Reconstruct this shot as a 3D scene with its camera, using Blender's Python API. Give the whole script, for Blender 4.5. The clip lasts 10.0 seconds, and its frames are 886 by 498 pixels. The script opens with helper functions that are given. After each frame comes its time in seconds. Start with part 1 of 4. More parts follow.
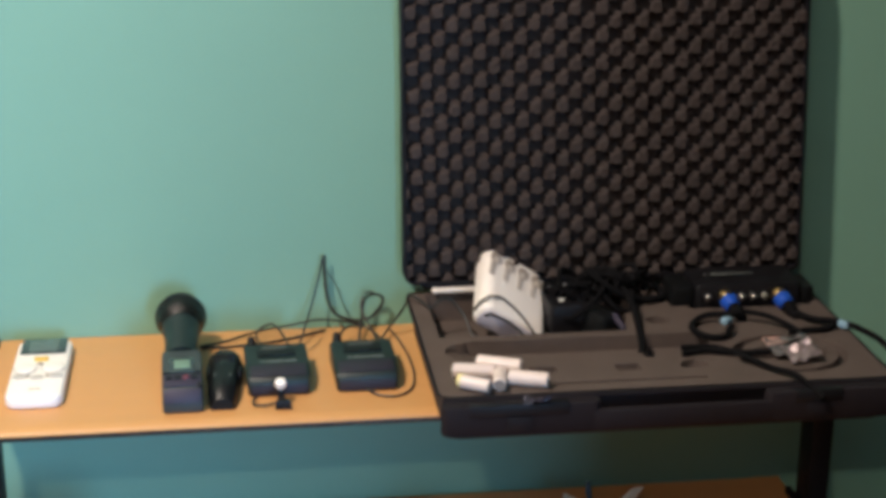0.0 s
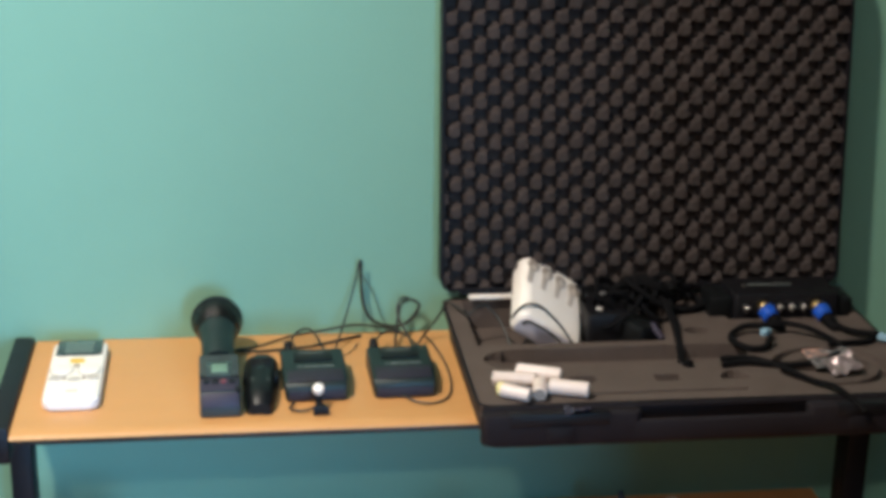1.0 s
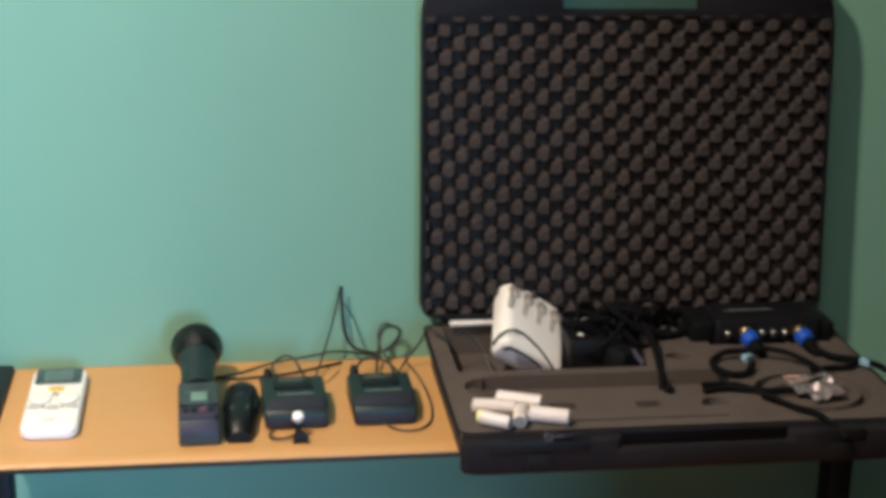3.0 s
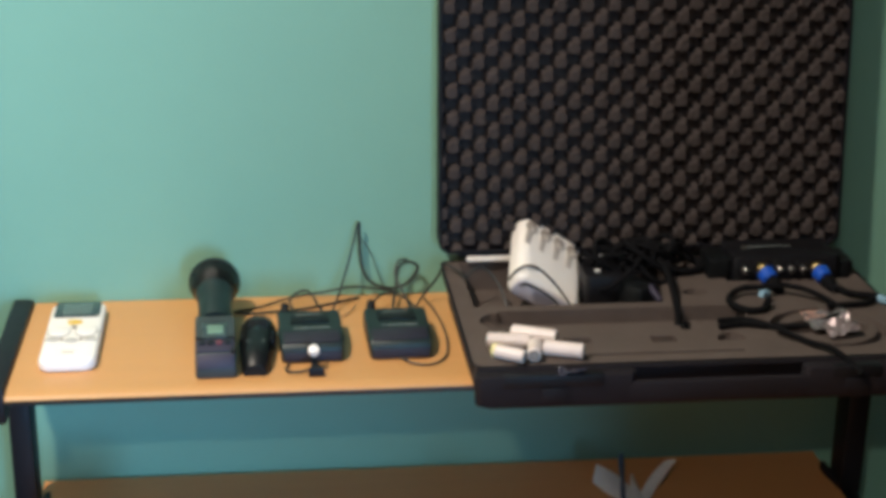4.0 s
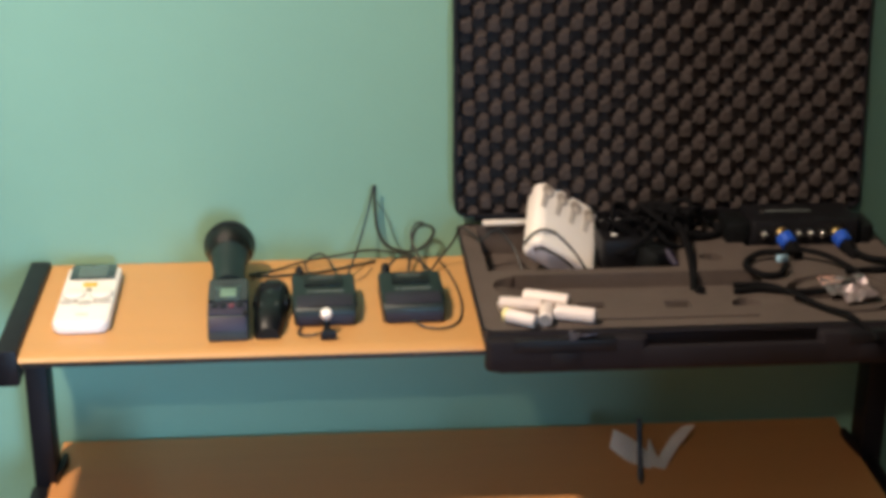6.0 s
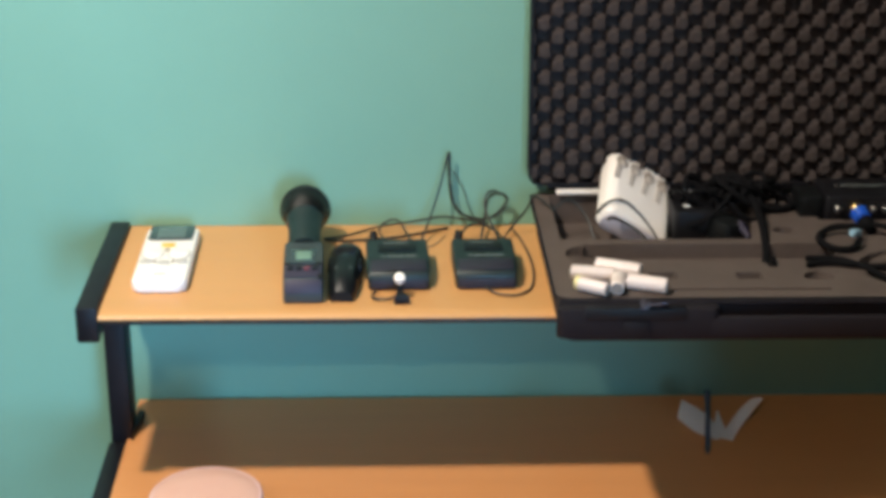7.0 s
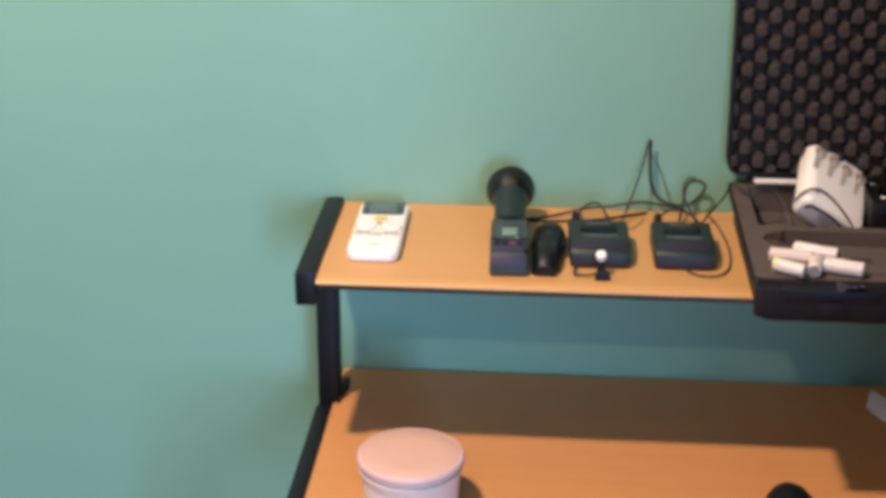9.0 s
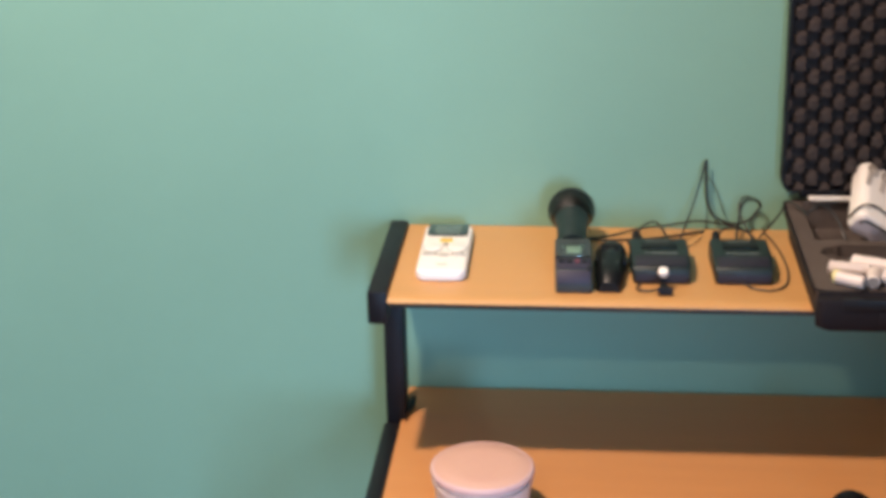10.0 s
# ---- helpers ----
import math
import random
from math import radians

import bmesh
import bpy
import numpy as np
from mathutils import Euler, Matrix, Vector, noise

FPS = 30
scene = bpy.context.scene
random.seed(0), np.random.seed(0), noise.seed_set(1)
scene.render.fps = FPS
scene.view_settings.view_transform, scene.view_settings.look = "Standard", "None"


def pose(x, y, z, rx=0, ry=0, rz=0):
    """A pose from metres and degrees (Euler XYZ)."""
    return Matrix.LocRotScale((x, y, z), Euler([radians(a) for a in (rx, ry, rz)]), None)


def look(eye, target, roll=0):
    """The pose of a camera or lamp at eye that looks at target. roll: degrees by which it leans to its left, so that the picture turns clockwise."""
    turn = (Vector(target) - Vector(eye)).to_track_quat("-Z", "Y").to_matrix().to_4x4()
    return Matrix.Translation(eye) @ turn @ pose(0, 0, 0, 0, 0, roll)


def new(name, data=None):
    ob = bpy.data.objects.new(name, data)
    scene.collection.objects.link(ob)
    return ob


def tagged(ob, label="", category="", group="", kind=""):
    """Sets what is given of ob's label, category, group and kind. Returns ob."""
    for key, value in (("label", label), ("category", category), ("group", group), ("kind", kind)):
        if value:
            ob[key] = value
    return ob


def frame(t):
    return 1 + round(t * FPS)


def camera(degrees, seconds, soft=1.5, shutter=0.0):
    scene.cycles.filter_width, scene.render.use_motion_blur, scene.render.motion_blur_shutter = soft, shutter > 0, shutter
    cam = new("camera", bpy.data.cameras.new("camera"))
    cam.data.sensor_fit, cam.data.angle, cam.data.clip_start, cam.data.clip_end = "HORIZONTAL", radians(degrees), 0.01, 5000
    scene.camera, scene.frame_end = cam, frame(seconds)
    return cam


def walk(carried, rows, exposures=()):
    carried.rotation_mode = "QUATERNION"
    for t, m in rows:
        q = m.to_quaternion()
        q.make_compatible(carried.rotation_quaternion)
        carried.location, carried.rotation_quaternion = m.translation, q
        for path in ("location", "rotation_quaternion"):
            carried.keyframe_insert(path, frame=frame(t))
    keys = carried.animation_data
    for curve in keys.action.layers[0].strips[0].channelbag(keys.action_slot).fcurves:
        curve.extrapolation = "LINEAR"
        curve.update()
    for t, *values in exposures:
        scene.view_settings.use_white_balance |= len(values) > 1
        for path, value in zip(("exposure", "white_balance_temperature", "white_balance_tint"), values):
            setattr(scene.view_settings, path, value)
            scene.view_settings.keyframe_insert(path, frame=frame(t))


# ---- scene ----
cam = camera(31.1, 10.0, soft=4.4)
PATH = [
    (0, (0.258, -1.675, 1.604), (0.514, 0.198, 0.949), 0.5),
    (0.5, (0.223, -1.658, 1.595), (0.505, 0.205, 0.926), 0.9),
    (1, (0.227, -1.662, 1.607), (0.473, 0.212, 0.953), 1.2),
    (1.5, (0.223, -1.662, 1.606), (0.472, 0.223, 0.984), 1.1),
    (2, (0.233, -1.662, 1.607), (0.475, 0.225, 0.989), 1.2),
    (3.3, (0.245, -1.657, 1.611), (0.504, 0.223, 0.98), 1.1),
    (3.5, (0.254, -1.666, 1.597), (0.492, 0.215, 0.96), 0.9),
    (4, (0.255, -1.663, 1.6), (0.471, 0.201, 0.907), 0.9),
    (4.5, (0.272, -1.658, 1.603), (0.485, 0.205, 0.908), 1.0),
    (5, (0.285, -1.648, 1.602), (0.477, 0.219, 0.911), 0.6),
    (5.2, (0.274, -1.642, 1.606), (0.482, 0.22, 0.907), 0.8),
    (6.3, (0.293, -1.662, 1.596), (0.415, 0.185, 0.84), 0.4),
    (6.5, (0.289, -1.66, 1.596), (0.389, 0.184, 0.828), 0.5),
    (7, (0.282, -1.675, 1.598), (0.354, 0.17, 0.829), 0.6),
    (7.5, (0.27, -1.688, 1.595), (0.322, 0.161, 0.836), 0.5),
    (8, (0.268, -1.716, 1.594), (0.28, 0.139, 0.846), 0.4),
    (8.5, (0.266, -1.744, 1.595), (0.214, 0.109, 0.843), 0.4),
    (9, (0.247, -1.762, 1.587), (0.107, 0.087, 0.837), 0.2),
    (9.5, (0.242, -1.774, 1.594), (0.068, 0.077, 0.855), -0.2),
    (10, (0.203, -1.826, 1.591), (0.034, 0.037, 0.884), -0.9),
]
EXPOSURES = [(0, -0.13, 6700, 14), (0.5, -0.13, 6350, 9), (1.0, -0.05, 6420, 9), (2.0, -0.12, 6750, 10), (3.5, -0.13, 6550, 9), (4.5, -0.13, 6450, 9), (5.2, -0.14, 6600, 9), (6.4, 0.01, 7780, 19), (7.0, 0.03, 6550, 9), (7.7, 0.0, 6780, 11), (8.0, -0.01, 7220, 22), (8.5, -0.06, 7170, 22), (9.2, -0.14, 7220, 24), (10, -0.14, 7400, 23)]
walk(cam, [(t, look(eye, target, roll)) for t, eye, target, roll in PATH], EXPOSURES)

# ---- light ----
world = bpy.data.worlds.new("world")
scene.world = world
world.use_nodes = True
wn = world.node_tree
sky = wn.nodes.new("ShaderNodeTexSky")
sky.sky_type, sky.sun_disc = "NISHITA", False
sky.sun_elevation, sky.sun_rotation = radians(35), radians(200)
wn.links.new(sky.outputs[0], wn.nodes["Background"].inputs[0])
wn.nodes["Background"].inputs[1].default_value = 0.08

LAMPS = [(-0.40, -0.81, 2.59), (-0.28, -2.60, 2.59)]
LAMP_WATTS = (50, 23)
for place, watts in zip(LAMPS, LAMP_WATTS):
    data = bpy.data.lights.new("ceiling_bulb", "AREA")
    data.shape, data.size, data.energy, data.color = "DISK", 0.11, watts, (1.0, 0.88, 0.74)
    lamp = new("ceiling_bulb", data)
    lamp.matrix_world = pose(place[0], place[1], place[2] - 0.02)
# daylight through the window in the far wall, behind the camera
WINDOW = dict(y=-4.4, x0=0.92, x1=1.68, z0=0.60, z1=2.10)
data = bpy.data.lights.new("window_daylight", "AREA")
data.shape, data.size, data.size_y, data.energy, data.color = "RECTANGLE", 0.70, 1.42, 176, (0.25, 0.59, 1.0)
lamp = new("window_daylight", data)
lamp.matrix_world = pose((WINDOW["x0"] + WINDOW["x1"]) / 2, WINDOW["y"] - 0.03, (WINDOW["z0"] + WINDOW["z1"]) / 2, 90, 0, 0)


# ---- materials ----
def material(name, color, rough=0.5, metal=0.0, vary=0.08, scale=30.0, bump=0.0, bump_scale=200.0, stretch=(1, 1, 1),
             alt=None, random_vary=0.0, spec=0.5, fine=0.0):
    """A principled material: two colours mixed by noise at two scales, noise in the roughness, fine relief."""
    m = bpy.data.materials.new(name)
    m.use_nodes = True
    nt = m.node_tree
    n, link = nt.nodes, nt.links
    b = n["Principled BSDF"]
    b.inputs["Metallic"].default_value = metal
    b.inputs["Specular IOR Level"].default_value = spec
    tc = n.new("ShaderNodeTexCoord")
    mp = n.new("ShaderNodeMapping")
    mp.inputs["Scale"].default_value = stretch
    link.new(tc.outputs["Object"], mp.inputs[0])
    big = n.new("ShaderNodeTexNoise")
    big.inputs["Scale"].default_value = scale
    big.inputs["Detail"].default_value = 5
    link.new(mp.outputs[0], big.inputs["Vector"])
    small = n.new("ShaderNodeTexNoise")
    small.inputs["Scale"].default_value = scale * 9
    small.inputs["Detail"].default_value = 3
    link.new(mp.outputs[0], small.inputs["Vector"])
    mixv = n.new("ShaderNodeMath")
    mixv.operation = "MULTIPLY_ADD"
    link.new(small.outputs[0], mixv.inputs[0])
    mixv.inputs[1].default_value = fine if fine else 0.4
    link.new(big.outputs[0], mixv.inputs[2])
    ramp = n.new("ShaderNodeMapRange")
    ramp.inputs[1].default_value, ramp.inputs[2].default_value = 0.35, 1.0
    link.new(mixv.outputs[0], ramp.inputs[0])
    mix = n.new("ShaderNodeMix")
    mix.data_type = "RGBA"
    c2 = alt or tuple(min(1, c * (1 + vary)) for c in color)
    c1 = color if alt else tuple(c * (1 - vary) for c in color)
    mix.inputs[6].default_value, mix.inputs[7].default_value = (*c1, 1), (*c2, 1)
    link.new(ramp.outputs[0], mix.inputs[0])
    out = mix.outputs[2]
    if random_vary:
        oi = n.new("ShaderNodeObjectInfo")
        hs = n.new("ShaderNodeHueSaturation")
        mr = n.new("ShaderNodeMapRange")
        mr.inputs[3].default_value, mr.inputs[4].default_value = 1 - random_vary, 1 + random_vary
        link.new(oi.outputs["Random"], mr.inputs[0])
        link.new(mr.outputs[0], hs.inputs["Value"])
        link.new(out, hs.inputs["Color"])
        out = hs.outputs[0]
    link.new(out, b.inputs["Base Color"])
    rr = n.new("ShaderNodeMapRange")
    rr.inputs[3].default_value, rr.inputs[4].default_value = max(0.02, rough - 0.08), min(1, rough + 0.08)
    link.new(big.outputs[0], rr.inputs[0])
    link.new(rr.outputs[0], b.inputs["Roughness"])
    if bump:
        bn = n.new("ShaderNodeTexNoise")
        bn.inputs["Scale"].default_value = bump_scale
        bn.inputs["Detail"].default_value = 3
        link.new(mp.outputs[0], bn.inputs["Vector"])
        bp = n.new("ShaderNodeBump")
        bp.inputs["Strength"].default_value = bump
        bp.inputs["Distance"].default_value = 0.002
        link.new(bn.outputs[0], bp.inputs["Height"])
        link.new(bp.outputs[0], b.inputs["Normal"])
    return m


WALL = material("turquoise_wall_paint", (0.200, 0.402, 0.304), 0.6, vary=0.05, scale=3.0, bump=0.10, bump_scale=260, fine=0.25)
# invented colour for the unseen walls: dims and warms the light they bounce
SIDEWALL = material("bounce_dimming_wall_paint", (0.22, 0.145, 0.115), 0.7, vary=0.06, scale=3.0, bump=0.10, bump_scale=260, fine=0.25)
CEILING = material("white_ceiling_paint", (0.50, 0.50, 0.49), 0.8, vary=0.03, scale=2, bump=0.2, bump_scale=120)
FLOOR = material("beige_floor_tile", (0.10, 0.085, 0.07), 0.4, vary=0.12, scale=5)
WOOD = material("beech_laminate", (0.54, 0.274, 0.097), 0.38, scale=5, stretch=(1.2, 14, 8), alt=(0.60, 0.300, 0.112), bump=0.05, bump_scale=90, fine=0.5)
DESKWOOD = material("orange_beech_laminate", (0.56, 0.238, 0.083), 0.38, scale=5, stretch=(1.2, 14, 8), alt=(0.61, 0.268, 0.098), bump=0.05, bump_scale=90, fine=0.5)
METAL = material("black_painted_steel", (0.006, 0.006, 0.009), 0.5, spec=0.3, vary=0.3, scale=25, bump=0.15, bump_scale=500)
EDGE = material("black_edge_strip", (0.02, 0.018, 0.018), 0.5, vary=0.2, scale=40)
SHELL = material("black_case_plastic", (0.0055, 0.005, 0.008), 0.6, spec=0.3, vary=0.3, scale=18, bump=0.35, bump_scale=900)
# case plastic made lighter, its lit top put into the colour
RIM = material("lit_black_rim_plastic", (0.0130, 0.0105, 0.0135), 0.7, vary=0.2, scale=18, bump=0.3, bump_scale=900, spec=0.2)
FOAM = material("grey_case_foam", (0.106, 0.083, 0.074), 0.95, vary=0.14, scale=22, bump=0.6, bump_scale=1100, spec=0.1)
LIDFOAM = material("dark_egg_crate_foam", (0.063, 0.051, 0.049), 0.97, vary=0.14, scale=14, bump=0.6, bump_scale=1100, spec=0.08)
WHITE = material("white_plastic", (0.91, 0.85, 0.80), 0.35, vary=0.04, scale=30, bump=0.05, bump_scale=600)
WHITE2 = material("white_remote_plastic", (0.86, 0.81, 0.78), 0.32, vary=0.03, scale=25)
REMGREY = material("pale_grey_remote_key", (0.50, 0.465, 0.44), 0.45, vary=0.06, scale=60)
GREYP = material("light_grey_plastic", (0.30, 0.30, 0.32), 0.45, vary=0.08, scale=60)
# two greys for socket shade and lit floor, also for remote keys and print
SLOTGREY = material("pale_socket_shade_and_print", (0.56, 0.50, 0.45), 0.5, vary=0.1, scale=80)
SOCKET = material("socket_shade_and_key_grey", (0.33, 0.28, 0.24), 0.6, vary=0.15, scale=80)
LCD = material("greenish_lcd", (0.10, 0.14, 0.135), 0.15, vary=0.12, scale=40)
LCDDARK = material("dark_display_window", (0.035, 0.05, 0.055), 0.12, vary=0.15, scale=40)
LCDLIT = material("pale_green_lcd", (0.15, 0.25, 0.19), 0.2, vary=0.1, scale=60)
YELLOW = material("yellow_button", (0.72, 0.46, 0.06), 0.45, vary=0.08, scale=60)
DARKGREEN = material("dark_green_black_plastic", (0.008, 0.018, 0.018), 0.45, vary=0.25, scale=25, bump=0.1, bump_scale=700)
GREYBODY = material("slate_grey_plastic", (0.036, 0.049, 0.053), 0.55, vary=0.15, scale=30, bump=0.1, bump_scale=700)
VIOLET = material("violet_plastic_and_front_sheen", (0.028, 0.022, 0.044), 0.55, vary=0.15, scale=30, bump=0.1, bump_scale=700)
# dark plastic with bluish window light put into its colour
VIOLETDARK = material("dark_plastic_bluish_sheen", (0.017, 0.015, 0.027), 0.55, vary=0.2, scale=30, bump=0.1, bump_scale=700)
BLACKP = material("black_plastic", (0.006, 0.006, 0.008), 0.5, vary=0.3, scale=30, spec=0.3)
BLACKG = material("glossy_black_plastic", (0.006, 0.007, 0.008), 0.40, spec=0.25, vary=0.3, scale=30)
MESH = material("black_mic_grille", (0.005, 0.004, 0.004), 0.25, spec=0.35, vary=0.35, scale=40, bump=0.4, bump_scale=900)
RUBBER = material("black_cable_rubber", (0.004, 0.004, 0.005), 0.85, vary=0.25, scale=60, spec=0.12)
THINWIRE = material("dark_thin_wire", (0.02, 0.022, 0.022), 0.5, vary=0.2, scale=60)
BLUE = material("blue_connector_ring", (0.010, 0.075, 0.45), 0.35, vary=0.12, scale=60)
GOLD = material("brass_connector", (0.62, 0.45, 0.18), 0.3, metal=1.0, vary=0.15, scale=90)
SILVER = material("silver_connector", (0.62, 0.60, 0.56), 0.3, metal=1.0, vary=0.12, scale=90)
BATTERY = material("white_battery_wrap", (0.71, 0.60, 0.56), 0.4, vary=0.06, scale=50, random_vary=0.05)
BATEND = material("grey_battery_end", (0.27, 0.24, 0.23), 0.5, metal=0.2, vary=0.12, scale=80)
RED = material("red_button", (0.16, 0.035, 0.05), 0.45, vary=0.1, scale=80)
LABELGREY = material("printed_light_bars", (0.16, 0.18, 0.175), 0.5, vary=0.12, scale=80)
LABELDIM = material("printed_dim_bars", (0.075, 0.085, 0.082), 0.5, vary=0.12, scale=80)
PAPER = material("white_paper", (0.84, 0.83, 0.81), 0.75, vary=0.04, scale=25, bump=0.2, bump_scale=140)
PEN = material("dark_blue_pen_plastic", (0.08, 0.11, 0.17), 0.25, vary=0.15, scale=60)
FOIL = material("crumpled_silver_foil", (0.36, 0.29, 0.30), 0.30, metal=0.6, vary=0.1, scale=60, bump=1.0, bump_scale=160)
PINK = material("pink_pot_lid", (0.62, 0.355, 0.295), 0.42, vary=0.07, scale=14, alt=(0.67, 0.42, 0.335), bump=0.1, bump_scale=120)
# lid pink made paler, with the rim's reflected light in the colour
PINKRIM = material("pink_rim_with_reflection", (0.66, 0.44, 0.43), 0.42, vary=0.05, scale=20)
CREAM = material("off_white_pot_plastic", (0.66, 0.56, 0.54), 0.4, vary=0.05, scale=20)
CYANTAG = material("pale_blue_tape", (0.24, 0.40, 0.52), 0.5, vary=0.08, scale=60)
PRINTPINK = material("pink_printed_card", (0.55, 0.30, 0.24), 0.55, vary=0.2, scale=60)
FRAMEW = material("white_window_frame", (0.75, 0.75, 0.73), 0.4, vary=0.03, scale=10)


def clear_film():
    m = bpy.data.materials.new("clear_plastic_film")
    m.use_nodes = True
    b = m.node_tree.nodes["Principled BSDF"]
    b.inputs["Base Color"].default_value = (0.85, 0.82, 0.84, 1)
    b.inputs["Roughness"].default_value = 0.12
    b.inputs["Transmission Weight"].default_value = 0.8
    n = m.node_tree.nodes.new("ShaderNodeTexNoise")
    n.inputs["Scale"].default_value = 60
    bp = m.node_tree.nodes.new("ShaderNodeBump")
    bp.inputs["Strength"].default_value = 0.8
    bp.inputs["Distance"].default_value = 0.004
    m.node_tree.links.new(n.outputs[0], bp.inputs["Height"])
    m.node_tree.links.new(bp.outputs[0], b.inputs["Normal"])
    return m


def window_glass():
    m = bpy.data.materials.new("window_glass")
    m.use_nodes = True
    b = m.node_tree.nodes["Principled BSDF"]
    b.inputs["Roughness"].default_value = 0.02
    b.inputs["Transmission Weight"].default_value = 1.0
    return m


FILM, GLASS = clear_film(), window_glass()


# ---- mesh helpers ----
def thing(name, place, label, category, group="", kind="", turn=0.0):
    ob = new(name)
    ob.empty_display_size = 0.02
    ob.matrix_world = pose(*place, 0, 0, turn)
    return tagged(ob, label, category, group, kind)


def finish(ob, bm, mat, smooth=True):
    bmesh.ops.recalc_face_normals(bm, faces=bm.faces)
    bm.to_mesh(ob.data)
    bm.free()
    ob.data.materials.append(mat)
    if smooth:
        ob.data.polygons.foreach_set("use_smooth", [True] * len(ob.data.polygons))
        ob.data.set_sharp_from_angle(angle=radians(38))


def part(name, bm, mat, parent, label="", m=None):
    """Links a bmesh as one mesh object under a thing or a part."""
    ob = new(name, bpy.data.meshes.new(name))
    finish(ob, bm, mat)
    ob.parent = parent
    if m is not None:
        ob.matrix_local = m
    return tagged(ob, label)


def solid(name, bm, mat, label, category="", kind="", group="", m=None):
    """A top-level thing or piece of the setting that is one mesh."""
    ob = new(name, bpy.data.meshes.new(name))
    finish(ob, bm, mat)
    if m is not None:
        ob.matrix_world = m
    return tagged(ob, label, category, group, kind)


def box(x0, x1, y0, y1, z0, z1, bevel=0.0, seg=2, bm=None):
    bm = bm or bmesh.new()
    m = Matrix.LocRotScale(((x0 + x1) / 2, (y0 + y1) / 2, (z0 + z1) / 2), None, (x1 - x0, y1 - y0, z1 - z0))
    made = bmesh.ops.create_cube(bm, size=1, matrix=m)["verts"]
    if bevel:
        edges = list({e for v in made for e in v.link_edges})
        bmesh.ops.bevel(bm, geom=edges, offset=bevel, segments=seg, affect="EDGES", profile=0.5)
    return bm


def slab(points, z0, z1, bevel=0.0, seg=2, bm=None):
    """An upright prism over a rounded plan outline, its rims rounded."""
    bm = bm or bmesh.new()
    n = len(points)
    area = sum(points[i][0] * points[(i + 1) % n][1] - points[(i + 1) % n][0] * points[i][1] for i in range(n))
    sign = 1 if area > 0 else -1
    inward = []
    for i in range(n):
        a, b, c = Vector(points[i - 1]), Vector(points[i]), Vector(points[(i + 1) % n])
        d = ((b - a).normalized() + (c - b).normalized()).normalized()
        cosine = max(0.5, d.dot((c - b).normalized()))
        inward.append(Vector((-d.y, d.x)) * sign / cosine)
    levels = [(0.0, z0), (0.0, z1)]
    if bevel:
        arc = [90 * k / seg for k in range(seg + 1)]
        levels = [(bevel * (1 - math.sin(radians(a))), z0 + bevel * (1 - math.cos(radians(a)))) for a in arc]
        levels += [(bevel * (1 - math.cos(radians(a))), z1 - bevel * (1 - math.sin(radians(a)))) for a in arc]
    rings = [[bm.verts.new((p[0] + w.x * d, p[1] + w.y * d, z)) for p, w in zip(points, inward)] for d, z in levels]
    bm.faces.new(rings[0])
    bm.faces.new(rings[-1])
    for a, b in zip(rings, rings[1:]):
        for i in range(n):
            bm.faces.new((a[i], a[(i + 1) % n], b[(i + 1) % n], b[i]))
    return bm


def rounded(x0, x1, y0, y1, r, n=6):
    """A rounded rectangle's outline."""
    out = []
    for cx, cy, a in ((x1 - r, y1 - r, 0), (x0 + r, y1 - r, 90), (x0 + r, y0 + r, 180), (x1 - r, y0 + r, 270)):
        out += [(cx + r * math.cos(radians(a + 90 * i / n)), cy + r * math.sin(radians(a + 90 * i / n))) for i in range(n + 1)]
    return out


def ellipse(cx, cy, rx, ry, n=28):
    return [(cx + rx * math.cos(2 * math.pi * i / n), cy + ry * math.sin(2 * math.pi * i / n)) for i in range(n)]


def lathe(profile, n=32, m=None, bm=None):
    """A turned solid about z from (radius, z) pairs; radius 0 closes it."""
    bm = bm or bmesh.new()
    rings = []
    for r, z in profile:
        if r < 1e-6:
            rings.append([bm.verts.new((0, 0, z))])
        else:
            rings.append([bm.verts.new((r * math.cos(2 * math.pi * i / n), r * math.sin(2 * math.pi * i / n), z)) for i in range(n)])
    for a, b in zip(rings, rings[1:]):
        for i in range(n):
            j = (i + 1) % n
            if len(a) == 1 and len(b) > 1:
                bm.faces.new((a[0], b[i], b[j]))
            elif len(b) == 1 and len(a) > 1:
                bm.faces.new((a[i], a[j], b[0]))
            elif len(a) > 1:
                bm.faces.new((a[i], a[j], b[j], b[i]))
    if m is not None:
        bmesh.ops.transform(bm, matrix=m, verts=[v for ring in rings for v in ring])
    return bm


def along(a, b):
    """A pose that carries local z from a towards b."""
    d = Vector(b) - Vector(a)
    return Matrix.Translation(a) @ d.to_track_quat("Z", "Y").to_matrix().to_4x4()


def rod(a, b, r, r2=None, n=14, bm=None):
    """A round bar between two points, with rounded rims."""
    r2 = r2 or r
    h = (Vector(b) - Vector(a)).length
    c = min(r, r2, h / 2) * 0.25
    return lathe([(0, 0), (r - c, 0), (r, c), (r2, h - c), (r2 - c, h), (0, h)], n, along(a, b), bm)


def smooth_path(points, steps=7):
    p = [Vector(q) for q in points]
    p = [2 * p[0] - p[1]] + p + [2 * p[-1] - p[-2]]
    out = []
    for i in range(1, len(p) - 2):
        for k in range(steps):
            t = k / steps
            a, b, c, d = p[i - 1:i + 3]
            out.append(0.5 * (2 * b + (c - a) * t + (2 * a - 5 * b + 4 * c - d) * t * t + (3 * b - a - 3 * c + d) * t ** 3))
    return out + [p[-2]]


